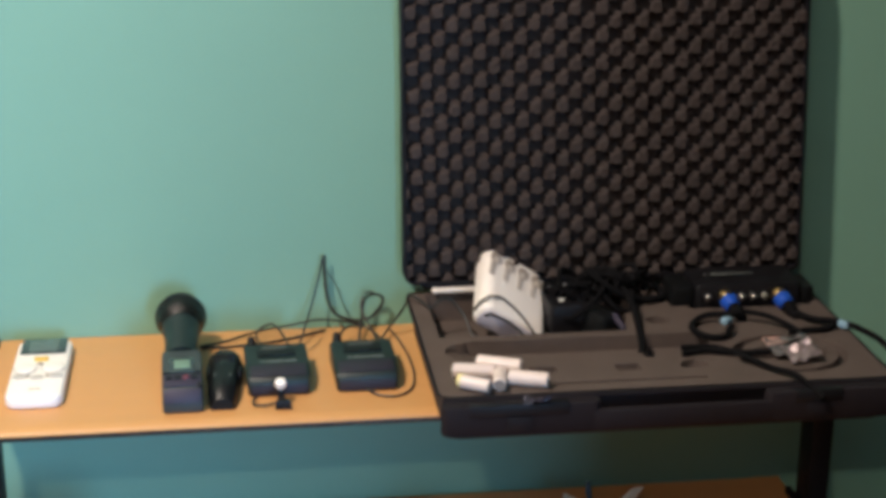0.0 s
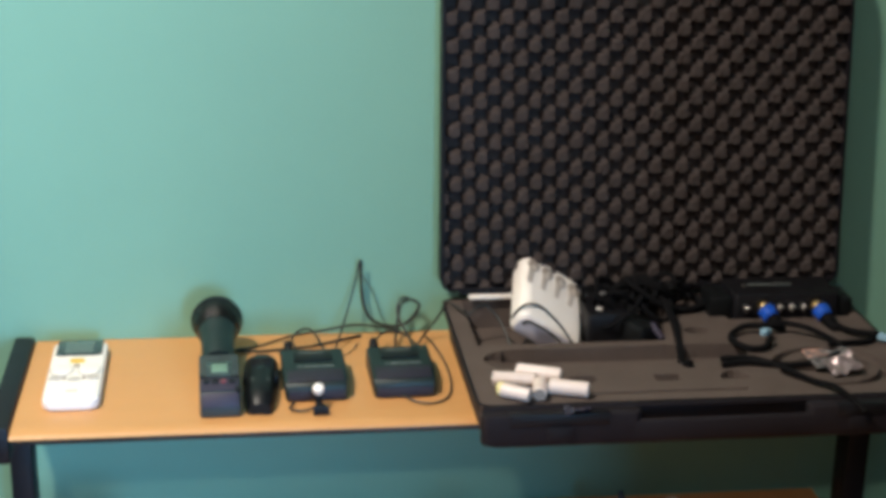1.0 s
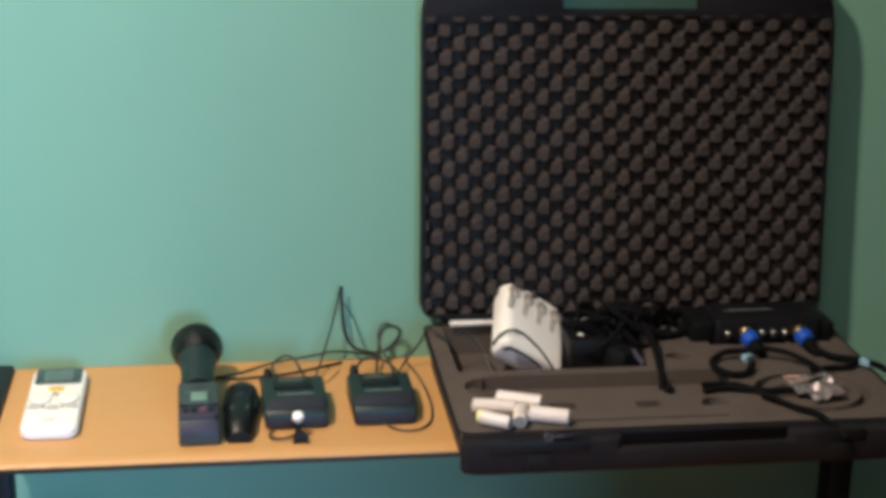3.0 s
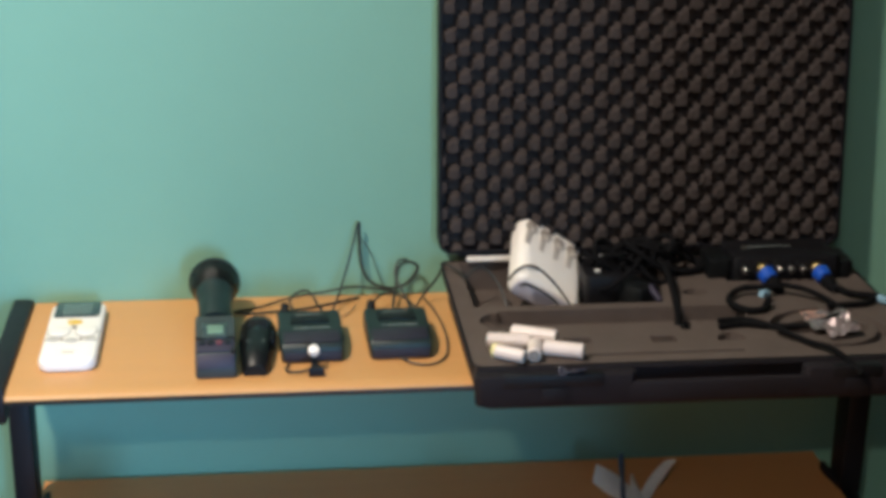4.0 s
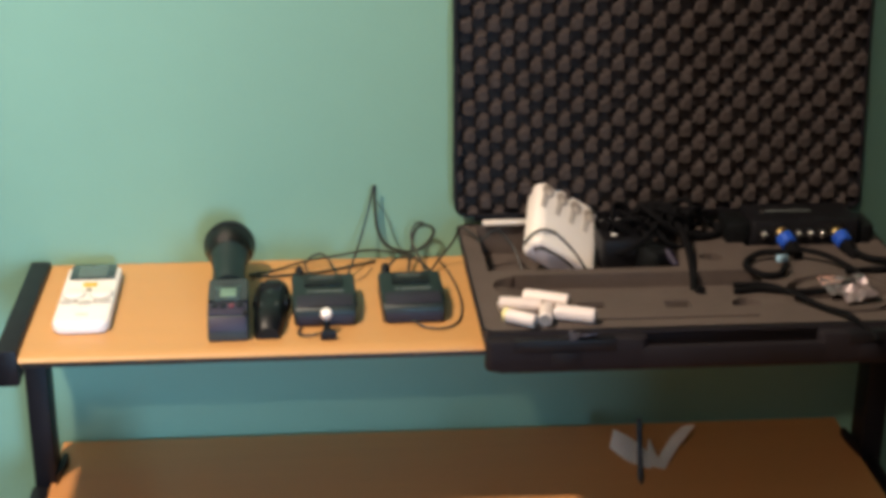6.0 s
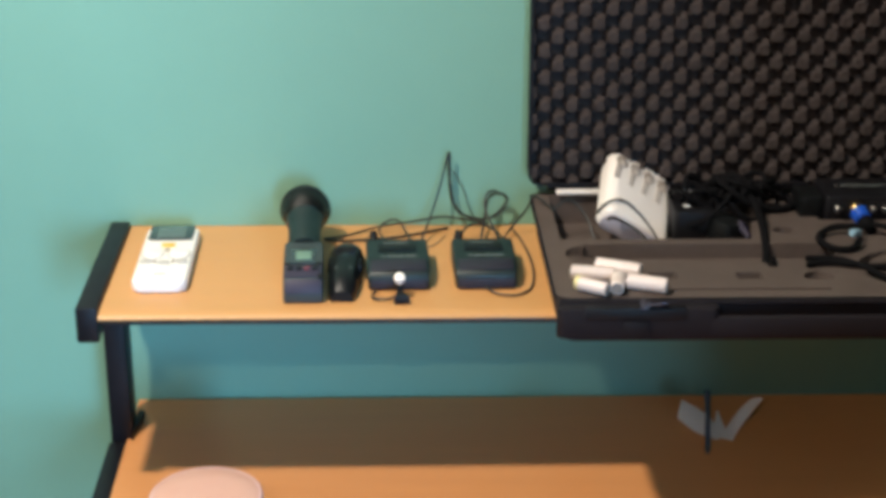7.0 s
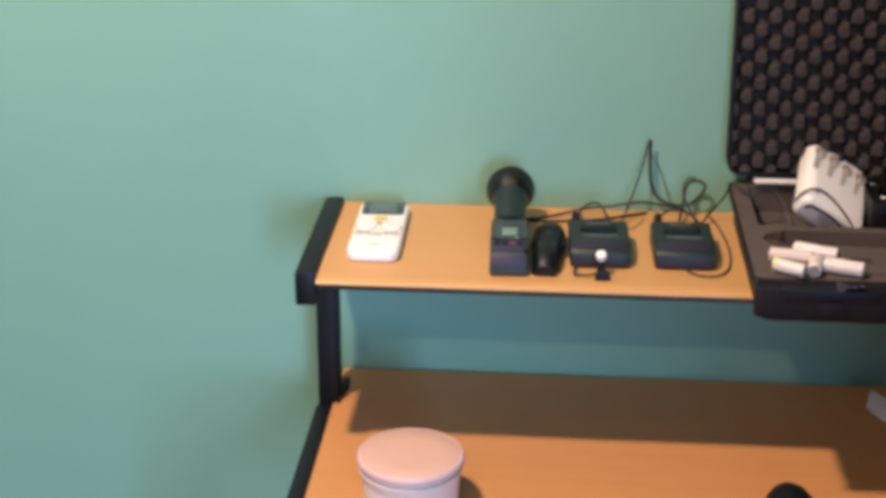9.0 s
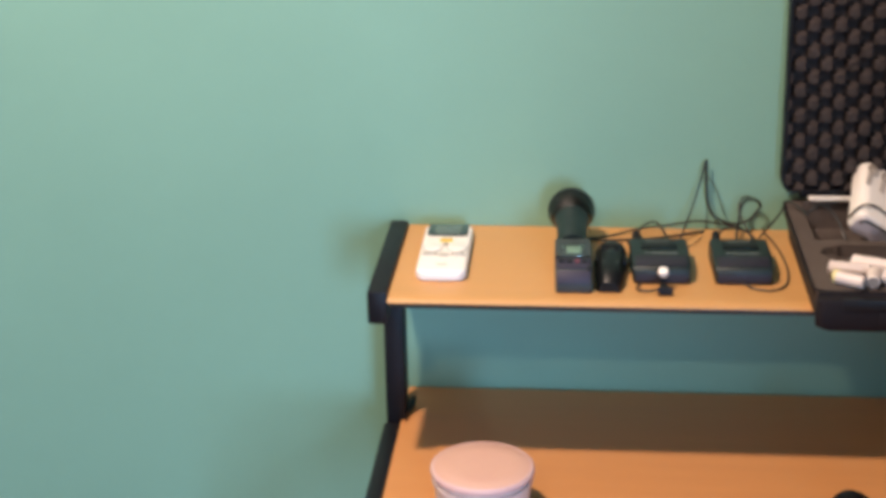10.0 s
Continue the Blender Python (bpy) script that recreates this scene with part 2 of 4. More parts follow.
def tube(points, r, n=8, steps=7, bm=None):
    """A cable along a smooth line through the points."""
    bm = bm or bmesh.new()
    path = smooth_path(points, steps)
    rings, normal = [], Vector((0.13, 0.21, 0.97))
    for i, q in enumerate(path):
        d = (path[min(i + 1, len(path) - 1)] - path[max(i - 1, 0)]).normalized()
        normal = (normal - d * normal.dot(d)).normalized()
        side = d.cross(normal)
        rings.append([bm.verts.new(q + r * (normal * math.cos(2 * math.pi * k / n) + side * math.sin(2 * math.pi * k / n))) for k in range(n)])
    for a, b in zip(rings, rings[1:]):
        for k in range(n):
            bm.faces.new((a[k], a[(k + 1) % n], b[(k + 1) % n], b[k]))
    bm.faces.new(rings[0])
    bm.faces.new(rings[-1])
    return bm


# ---- room ----
X0, X1, Y0, H = -1.25, 4.2, -4.4, 2.65
solid("wall_north", box(X0 - 0.15, X1 + 0.15, 0, 0.15, 0, H), WALL, "turquoise painted plaster wall behind the desk", kind="structure")
solid("wall_east", box(X1, X1 + 0.15, -2.20, 0, 0, H), SIDEWALL, "unseen side wall, brown to dim and warm the bounce", kind="structure")
solid("wall_west", box(X0 - 0.15, X0, Y0 - 0.15, 0, 0, H), SIDEWALL, "unseen side wall, brown to dim and warm the bounce", kind="structure")
# two added, unseen walls behind the camera keep window light off the right side
solid("light_blocking_wall", box(0.82, X1, -2.20, -2.05, 0, H), SIDEWALL, "added unseen wall that blocks the window light on the right", kind="structure")
solid("wall_behind_blocker", box(1.95, 2.10, Y0 - 0.15, -2.20, 0, H), SIDEWALL, "added unseen wall closing the space behind the light blocking wall", kind="structure")
W = WINDOW
bm = box(X0, W["x0"], Y0 - 0.15, Y0, 0, H)
box(W["x1"], 1.95, Y0 - 0.15, Y0, 0, H, bm=bm)
box(W["x0"], W["x1"], Y0 - 0.15, Y0, 0, W["z0"], bm=bm)
box(W["x0"], W["x1"], Y0 - 0.15, Y0, W["z1"], H, bm=bm)
solid("wall_south", bm, SIDEWALL, "unseen wall with a window opening, brown to dim the bounce", kind="structure")
bm = box(X0 - 0.15, X1 + 0.15, -2.20, 0.15, -0.1, 0)
box(X0 - 0.15, 2.10, Y0 - 0.15, -2.20, -0.1, 0, bm=bm)
solid("floor", bm, FLOOR, "beige tiled floor", kind="structure")
bm = box(X0 - 0.15, X1 + 0.15, -2.20, 0.15, H, H + 0.1)
box(X0 - 0.15, 2.10, Y0 - 0.15, -2.20, H, H + 0.1, bm=bm)
solid("ceiling", bm, CEILING, "white painted ceiling", kind="structure")
win = thing("window_1", (W["x0"], Y0 - 0.15, W["z0"]), "white framed window in the beige wall", "window", kind="structure")
ww, wh = W["x1"] - W["x0"], W["z1"] - W["z0"]
for x0, x1, z0, z1 in ((0, ww, 0, 0.05), (0, ww, wh - 0.05, wh), (0, 0.05, 0.05, wh - 0.05), (ww - 0.05, ww, 0.05, wh - 0.05), (ww / 2 - 0.03, ww / 2 + 0.03, 0.05, wh - 0.05)):
    part("window_frame", box(x0, x1, 0.02, 0.07, z0, z1, 0.004), FRAMEW, win)
for x0, x1 in ((0.05, ww / 2 - 0.03), (ww / 2 + 0.03, ww - 0.05)):
    pane = part("pane", box(x0, x1, 0.04, 0.046, 0.05, wh - 0.05), GLASS, win)
    pane.visible_shadow = False
for place in LAMPS:
    fixture = thing("ceiling_lamp", (place[0], place[1], H), "white round ceiling lamp on the ceiling", "lamp", group="ceiling lamps")
    part("canopy", lathe([(0, 0), (0.10, 0), (0.10, -0.03), (0.085, -0.05), (0, -0.05)]), FRAMEW, fixture)

# ---- desk with raised shelf ----
SH, DK = 0.93, 0.7125          # tops of the shelf and of the desk
LX, RX = -0.0255, 0.926        # outer faces of the side frames


def board(x0, x1, y0, y1, z1, thick, r=0.006, sweep=2.4):
    """A laminate board with a rounded front edge; y0 is the front."""
    prof = [(y1, z1 - thick), (y1, z1)]
    prof += [(y0 + sweep * r * (1 - math.sin(radians(a))), z1 - r + r * math.cos(radians(a))) for a in (0, 15, 30, 45, 60, 75, 90)]
    prof += [(y0, z1 - thick)]
    bm = bmesh.new()
    ends = [[bm.verts.new((x, y, z)) for y, z in prof] for x in (x0, x1)]
    bm.faces.new(ends[0])
    bm.faces.new(ends[1][::-1])
    for i in range(len(prof)):
        j = (i + 1) % len(prof)
        bm.faces.new((ends[0][i], ends[1][i], ends[1][j], ends[0][j]))
    return bm


desk = thing("computer_desk", (0, 0, 0), "beech laminate desk with raised shelf on black steel frames", "desk")
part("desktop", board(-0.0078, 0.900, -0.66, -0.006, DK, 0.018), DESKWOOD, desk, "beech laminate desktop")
part("edge_strip", box(0.001, 0.897, -0.658, -0.010, DK - 0.025, DK - 0.0185, 0.001), EDGE, desk)
part("shelf_board", board(-0.003, 0.901, -0.2385, -0.001, SH, 0.0058, 0.0050, 3.4), WOOD, desk, "beech laminate raised shelf")
part("edge_strip", box(-0.001, 0.899, -0.2375, -0.006, SH - 0.0115, SH - 0.0062, 0.001), EDGE, desk)
for side, (x0, x1) in enumerate(((LX, -0.0035), (0.9015, RX))):
    part("shelf_end_rail", box(x0, x1, -0.237, -0.004, SH - 0.032, SH + 0.007, 0.003), METAL, desk, "black steel shelf end rail")
    part("upright", box(x0 - 0.0005, x1 + 0.001 if side == 0 else x1, -0.10, -0.060, DK - 0.022, SH - 0.0325, 0.003), METAL, desk, "black steel shelf upright")
    part("side_rail", box(x0 - 0.003 if side == 0 else x0 + 0.006, -0.0082 if side == 0 else x1 - 0.006, -0.65, -0.1005, DK - 0.04, DK - 0.002, 0.003), METAL, desk, "black steel side rail")
    for y in (-0.62, -0.09):
        part("leg", box(x0 + 0.004, x1 - 0.001, y - 0.02, y + 0.02, 0.02, DK - 0.0405 if y < -0.5 else DK - 0.0225, 0.003), METAL, desk)
    part("foot", box(x0 + 0.002, x1, -0.66, -0.06, 0.0, 0.0195, 0.004), METAL, desk)
part("bracket", slab([(-0.0020, -0.106), (0.005, -0.066), (0.005, -0.050), (-0.0020, -0.050)], DK + 0.0005, DK + 0.010, 0.001), METAL, desk)
part("bracket", slab([(0.8995, -0.106), (0.893, -0.066), (0.893, -0.050), (0.8995, -0.050)], DK + 0.0005, DK + 0.010, 0.001), METAL, desk)
part("back_bar", box(-0.003, 0.901, -0.085, -0.065, 0.30, 0.36, 0.003), METAL, desk)

# ---- equipment case lying open on the shelf ----
CX0, CX1 = 0.441, 0.897       # left and right of the case
BF, BB = -0.3085, -0.022       # front and back of its tray
case = thing("equipment_case", (0, 0, SH), "open black plastic equipment case with grey foam lining on the shelf", "case")
FZ = 0.046                    # foam top over the shelf


def ring_slab(outer, inner, z0, z1, bm=None):
    """An upright band between two plan outlines with as many points."""
    bm = bm or bmesh.new()
    n = len(outer)
    v = [[bm.verts.new((x, y, z)) for x, y in pts] for pts in (outer, inner) for z in (z0, z1)]
    for i in range(n):
        j = (i + 1) % n
        bm.faces.new((v[0][i], v[0][j], v[1][j], v[1][i]))
        bm.faces.new((v[2][j], v[2][i], v[3][i], v[3][j]))
        bm.faces.new((v[1][i], v[1][j], v[3][j], v[3][i]))
        bm.faces.new((v[0][j], v[0][i], v[2][i], v[2][j]))
    return bm


shell = ring_slab(rounded(CX0, CX1, BF, BB, 0.014), rounded(CX0 + 0.003, CX1 - 0.003, BF + 0.003, BB - 0.003, 0.011), 0.006, 0.0462)
for v in shell.verts:
    if v.co.z < 0.01:
        v.co.x += 0.010 * (1 if v.co.x < 0.67 else -1)
slab(rounded(CX0 + 0.009, CX1 - 0.009, BF + 0.002, BB - 0.002, 0.014), 0.0, 0.0105, 0.004, bm=shell)
part("base_shell", shell, SHELL, case, "black textured plastic tray")
# the carrying frame in front of the tray: two shoulders and the grip, round an open slot
front = BF - 0.0175
SLOT0, SLOT1 = 0.597, 0.760
fr = slab(rounded(CX0 + 0.002, SLOT0, front, BF - 0.0005, 0.008), 0.012, 0.0435, 0.003)
slab(rounded(SLOT1, CX1 - 0.002, front, BF - 0.0005, 0.008), 0.012, 0.0435, 0.003, bm=fr)
slab(rounded(SLOT0 - 0.010, SLOT1 + 0.010, front, front + 0.008, 0.0036), 0.012, 0.0345, 0.0034, bm=fr)
slab(rounded(CX0 + 0.004, CX1 - 0.004, BF - 0.0040, BF - 0.0002, 0.0018), 0.0405, 0.0458, 0.0012, bm=fr)
part("carrying_frame", fr, RIM, case, "black plastic carrying grip frame")
# latches stand proud; the dark of their recesses is put into the colour
for x, half in ((0.517, 0.048), (0.812, 0.024)):
    latch = part("latch", box(x - half, x + half, front - 0.0010, front + 0.0085, 0.0320, 0.0442, 0.0012), BLACKP, case, "latch block, recess shade in its black")
    part("latch_tongue", box(x - 0.012, x + 0.012, front - 0.0030, front - 0.0012, 0.018, 0.0315, 0.0008), SHELL, latch)


def foam_height(x, y):
    """Top of the foam tray over the shelf, with its cut-outs."""
    z = FZ

    def pit(inside, depth):
        nonlocal z
        if inside:
            z = min(z, FZ - depth)

    pit(0.463 < x < 0.662 + 0.20 * max(0, y + 0.157) and -0.158 < y < -0.032, 0.032)
    pit(0.745 < x < 0.884 and -0.105 < y < -0.030, 0.010)
    wob = 0.004 * math.sin(38 * x) + 0.003 * math.sin(71 * x + 1)
    pit(0.463 < x < 0.738 and -0.219 + wob < y < -0.172 and ((x - 0.485) ** 2 + (y + 0.198) ** 2 < 0.021 ** 2 or x > 0.485), 0.016 * min(1.0, (x - 0.455) / 0.040))
    pit(0.627 < x < 0.651 and -0.262 < y < -0.246, 0.012)
    pit(0.693 < x < 0.721 and -0.262 < y < -0.243 - 30 * (x - 0.707) ** 2 * 2, 0.012)
    pit(0.540 < x < 0.567 and -0.258 < y < -0.245, 0.010)
    pit(0.535 < x < 0.712 and -0.2890 < y < -0.2845, 0.008)
    pit(((x - 0.702) / 0.013) ** 2 + ((y + 0.134) / 0.009) ** 2 < 1, 0.010)
    d = math.hypot((x - 0.812) / 1.0, (y + 0.238) / 0.82)
    pit(0.050 < d < 0.059, 0.008)
    pit(((x - 0.812) / 0.042) ** 2 + ((y + 0.236) / 0.020) ** 2 < 1, 0.014)
    return z


def sheet(x0, x1, y0, y1, nx, ny, height, low):
    """A block whose top follows height(x, y)."""
    verts, faces = [], []
    for j in range(ny + 1):
        for i in range(nx + 1):
            x, y = x0 + (x1 - x0) * i / nx, y0 + (y1 - y0) * j / ny
            verts.append((x, y, height(x, y)))
    row = nx + 1
    for j in range(ny):
        for i in range(nx):
            a = j * row + i
            faces.append((a, a + 1, a + row + 1, a + row))
    loop = [i for i in range(nx)] + [j * row + nx for j in range(ny)] + [ny * row + nx - i for i in range(nx)] + [(ny - j) * row for j in range(ny)]
    base = len(verts)
    verts += [(verts[k][0], verts[k][1], low) for k in loop]
    n = len(loop)
    faces += [(loop[(k + 1) % n], loop[k], base + k, base + (k + 1) % n) for k in range(n)]
    mesh = bpy.data.meshes.new("sheet")
    mesh.from_pydata(verts, [], faces)
    bm = bmesh.new()
    bm.from_mesh(mesh)
    bpy.data.meshes.remove(mesh)
    return bm


part("base_foam", sheet(CX0 + 0.0033, CX1 - 0.0033, BF + 0.0033, BB - 0.0033, 420, 260, foam_height, 0.030), FOAM, case, "grey foam tray with cut-outs")

# the lid stands upright against the wall
LZ0, LZ1, LF = 0.0585, 0.3945, -0.0335
LX0, LX1 = 0.4393, 0.893  # its sides at the hinge
LEAN = 0.009              # the lid leans slightly towards the wall


def skew(x, z):
    """The lid hangs a little askew and narrows towards its top."""
    return x - (0.0033 + 0.0094 * (x - LX0) / (LX1 - LX0)) * (z - LZ0) / 0.33


def lean(bm):
    for v in bm.verts:
        v.co.y += LEAN * (v.co.z - LZ0)
        v.co.x = skew(v.co.x, v.co.z)
    return bm


lid = part("lid_shell", box(CX0, CX1, LF, -0.003, 0.0, 0.001), SHELL, case, "black plastic lid")
lid.data.clear_geometry()
bm = bmesh.new()


def upright_ring(x0, x1, z0, z1, wall, y0, y1, r, bm):
    o, i = rounded(x0, x1, z0, z1, r), rounded(x0 + wall, x1 - wall, z0 + wall, z1 - wall, max(r - wall, 0.003))
    made = ring_slab(o, i, -y1, -y0)
    bmesh.ops.transform(made, matrix=Matrix(((1, 0, 0, 0), (0, 0, -1, 0), (0, 1, 0, 0), (0, 0, 0, 1))), verts=made.verts)
    mesh = bpy.data.meshes.new("ring")
    made.to_mesh(mesh)
    made.free()
    bm.from_mesh(mesh)
    bpy.data.meshes.remove(mesh)


upright_ring(LX0, LX1, LZ0, LZ1, 0.0035, LF, -0.010, 0.013, bm)
box(LX0 + 0.004, LX1 - 0.004, -0.0165, -0.0140, LZ0 + 0.005, LZ1 - 0.005, 0.001, bm=bm)
finish(lid, lean(bm), SHELL)
LH0, LH1 = 0.5908, 0.7420
GT = LZ1 + 0.050          # top of the grip frame


def shoulder(outer, inner):
    """One side of the grip frame: a wide sweep at its outer top corner, a small one at the inner."""
    sgn = 1 if inner > outer else -1
    pts = [(inner, LZ1 - 0.012), (inner, GT - 0.020)]
    pts += [(outer + sgn * (0.048 - 0.048 * math.sin(radians(a))), GT - 0.056 + 0.056 * math.cos(radians(a))) for a in range(0, 91, 10)]
    pts += [(outer, LZ1 - 0.012)]
    made = slab(pts[::sgn], -LF - 0.0190, -LF - 0.0005, 0.0025)
    bmesh.ops.transform(made, matrix=Matrix(((1, 0, 0, 0), (0, 0, -1, 0), (0, 1, 0, 0), (0, 0, 0, 1))), verts=made.verts)
    return made


for outer, inner in ((LX0, LH0), (LX1, LH1)):
    part("lid_grip_shoulder", lean(shoulder(outer, inner)), SHELL, case, "black plastic lid grip shoulder")
part("lid_grip_bar", lean(box(LH0 - 0.012, LH1 + 0.012, LF + 0.003, LF + 0.018, LZ1 + 0.028, GT, 0.006, 3)), SHELL, case, "black plastic lid grip bar")


def egg_crate(x, z):
    """Relief of the lid foam: a chequer of blunt bumps and deep pits."""
    dx, dz = skew(x, z) - 0.66, z + SH - 1.16
    i, j = -0.85 + 67.9 * dx + 3.0 * dz, -5.79 - 0.7 * dx + 66.1 * dz
    a = math.cos(math.pi * i) * math.cos(math.pi * j)
    u = max(0.0, min(1.0, (a + 0.31) / 0.66))
    bump = u * u * (3 - 2 * u)
    if LZ1 - 0.0040 - z < 0.0030:
        bump = max(bump, 0.75)
    return -0.003 + 0.0165 * bump + 0.0006 * noise.noise(Vector((x * 60, z * 60, 3)))


crate = sheet(LX0 + 0.0038, LX1 - 0.0038, LZ0 + 0.0038, LZ1 - 0.0038, 400, 300, egg_crate, -0.0036)
bmesh.ops.transform(crate, matrix=Matrix(((1, 0, 0, 0), (0, 0, -1, -0.0210), (0, 1, 0, 0), (0, 0, 0, 1))), verts=crate.verts)
part("lid_foam", lean(crate), LIDFOAM, case, "dark grey egg-crate foam lining")
hinge = rod((CX0 + 0.02, -0.026, 0.055), (CX1 - 0.02, -0.026, 0.055), 0.0045)
part("hinge_bar", hinge, BLACKP, case)

# ---- things in the case ----
CT = SH + FZ                  # top of the foam

white_rod = thing("white_strip", (0.470, -0.036, CT + 0.004), "long thin white plastic strip lying along the case hinge", "strip")
part("strip_body", box(0, 0.052, -0.003, 0.003, 0.0, 0.005, 0.0012), WHITE, white_rod)
part("strip_end", box(0.0525, 0.170, -0.0015, 0.0015, 0.001, 0.004, 0.0008), GREYP, white_rod, "thin grey rod end")

# four-way socket block leaning back in its compartment
A = Vector((0.0172, 0.0902, 0.0408))
R = Vector((0.0599, 0.0056, -0.0377))
Ln = Vector((-0.0120, 0.0102, -0.0176))
az = A.normalized()
ax = (R - az * R.dot(az)).normalized()
ay = az.cross(ax)
if ay.dot(Ln) < 0:
    ay = -ay
    flip = -1
else:
    flip = 1
apex = Vector((0.5180, -0.113, 0.9935))
# white plastic of the block with the bluish shade put into its colour
LAVENDER = material("shaded_white_plastic", (0.56, 0.54, 0.62), 0.45, vary=0.05, scale=60)
socket_block = thing("socket_block", (0, 0, 0), "white four-way mains socket block leaning in the case", "socket block")
basis = Matrix.Identity(4)
for k, v in enumerate((ax, ay * flip, az)):
    basis.col[k][:3] = v
basis.translation = apex
socket_block.matrix_world = basis
SW, ST, SL = 0.083, 0.032 * flip, 0.0935
y_in = ST
outline = rounded(0, SW, min(0, y_in), max(0, y_in), 0.012, 7)
body = part("block_body", slab(outline, 0.0, SL, 0.005, 3), WHITE, socket_block, "white plastic housing")
# sockets lie flat on the face; recess shade and lit floor are in their colours
for k in range(4):
    x, z = 0.0110 + 0.0183 * k, 0.0790 - 0.0012 * k
    keyhole = slab(ellipse(0, 0, 0.0074, 0.0086, 24), -0.0008, 0.0009, 0.0003)
    m = Matrix.Translation((x, 0, z)) @ pose(0, 0, 0, 90, 0, 0)
    well = part("socket_well", keyhole, SOCKET, socket_block, "round socket, recess shade in the grey of a flat disc", m)
    part("earth_slot", slab([(-0.0062, -0.0040), (0.0010, -0.0080), (-0.0024, -0.0285), (-0.0086, -0.0275)], -0.0008, 0.0007, 0.0003), SLOTGREY, well, "slot with pale grey shade in its colour")
    part("socket_face", slab(ellipse(0.0018, -0.0026, 0.0046, 0.0048, 18), 0.0002, 0.0012, 0.0002), SLOTGREY, well, "paler spot for the lit socket floor")
    for dx, dy in ((0.0006, -0.0010), (0.0034, -0.0014)):
        part("pin_hole", lathe([(0, 0.0), (0.0008, 0.0), (0.0008, 0.0014), (0, 0.0014)], 10, Matrix.Translation((dx, dy, 0))), BLACKP, well)
# thin plate that colours the block's lower end as shaded
part("lower_tint", slab(rounded(0.004, SW - 0.004, min(0.004 * flip, y_in - 0.004 * flip), max(0.004 * flip, y_in - 0.004 * flip), 0.008), -0.0022, -0.0002, 0.001), LAVENDER, socket_block, "white end face with lavender shade in its colour")
def on_block(points):
    return [basis @ Vector((x, y * flip, z)) for x, y, z in points]


cord = tube(on_block([(-0.0025, 0.018, 0.004), (-0.0022, 0.008, 0.008), (0.004, -0.0022, 0.013), (0.020, -0.0022, 0.0195), (0.038, -0.0022, 0.0135), (0.053, -0.0022, 0.0030), (0.063, -0.0030, -0.010), (0.067, -0.003, -0.020)]), 0.0013)
solid("thin_cord", cord, THINWIRE, "thin dark cord drawn across the socket block face", "cable")
cord = tube(on_block([(0.004, 0.006, -0.010), (0.010, 0.004, -0.0055), (0.022, 0.003, -0.0050), (0.036, 0.003, -0.0052), (0.050, 0.003, -0.010), (0.056, 0.004, -0.018)]), 0.0015)
solid("thin_cord", cord, THINWIRE, "thin dark cord looped under the white socket block", "cable")
cord = tube([(0.462, -0.086, 0.981), (0.480, -0.080, 0.990), (0.497, -0.090, 0.975), (0.505, -0.110, 0.955)], 0.0014)
solid("thin_cord", cord, THINWIRE, "thin dark cord dipping into the case compartment", "cable")

# batteries: a small heap of white cells
def battery(a, b, r=0.0077):
    a, b = Vector(a), Vector(b)
    ob = new("battery")
    ob.matrix_world = along(a, b)
    tagged(ob, "white wrapped battery lying on the grey foam", "battery", "heap of batteries")
    h = (b - a).length
    part("battery_body", lathe([(0, 0), (r * 0.86, 0), (r, r * 0.14), (r, h - r * 0.14), (r * 0.86, h), (0, h)], 20), BATTERY, ob)
    part("end_cap", lathe([(0, 0), (r * 0.80, 0), (r * 0.80, 0.0006), (0, 0.0006)], 18, Matrix.Translation((0, 0, h + 0.0001))), BATEND, ob, "grey metal end")
    part("terminal", lathe([(0, 0), (r * 0.38, 0), (r * 0.38, -0.0012), (0, -0.0012)], 14, Matrix.Translation((0, 0, -0.0001))), SILVER, ob)
    return ob


br = CT + 0.0079
battery((0.462, -0.261, br), (0.503, -0.268, br), 0.0073)
battery((0.488, -0.248, br + 0.002), (0.529, -0.265, br + 0.002))
battery((0.467, -0.288, br), (0.492, -0.3035, br), 0.0068)
battery((0.507, -0.274, br), (0.501, -0.302, br), 0.0070)
battery((0.514, -0.283, br), (0.550, -0.296, br))
cap = lathe([(0, 0), (0.0065, 0), (0.0072, 0.002), (0.0055, 0.010), (0, 0.011)], 18)
solid("yellow_cap", cap, material("cream_yellow_cap", (0.72, 0.62, 0.30), 0.45, vary=0.06, scale=60), "cream yellow plastic cap beside the batteries", "cap", m=pose(0.4645, -0.2845, CT + 0.0072, 80, 0, 60))

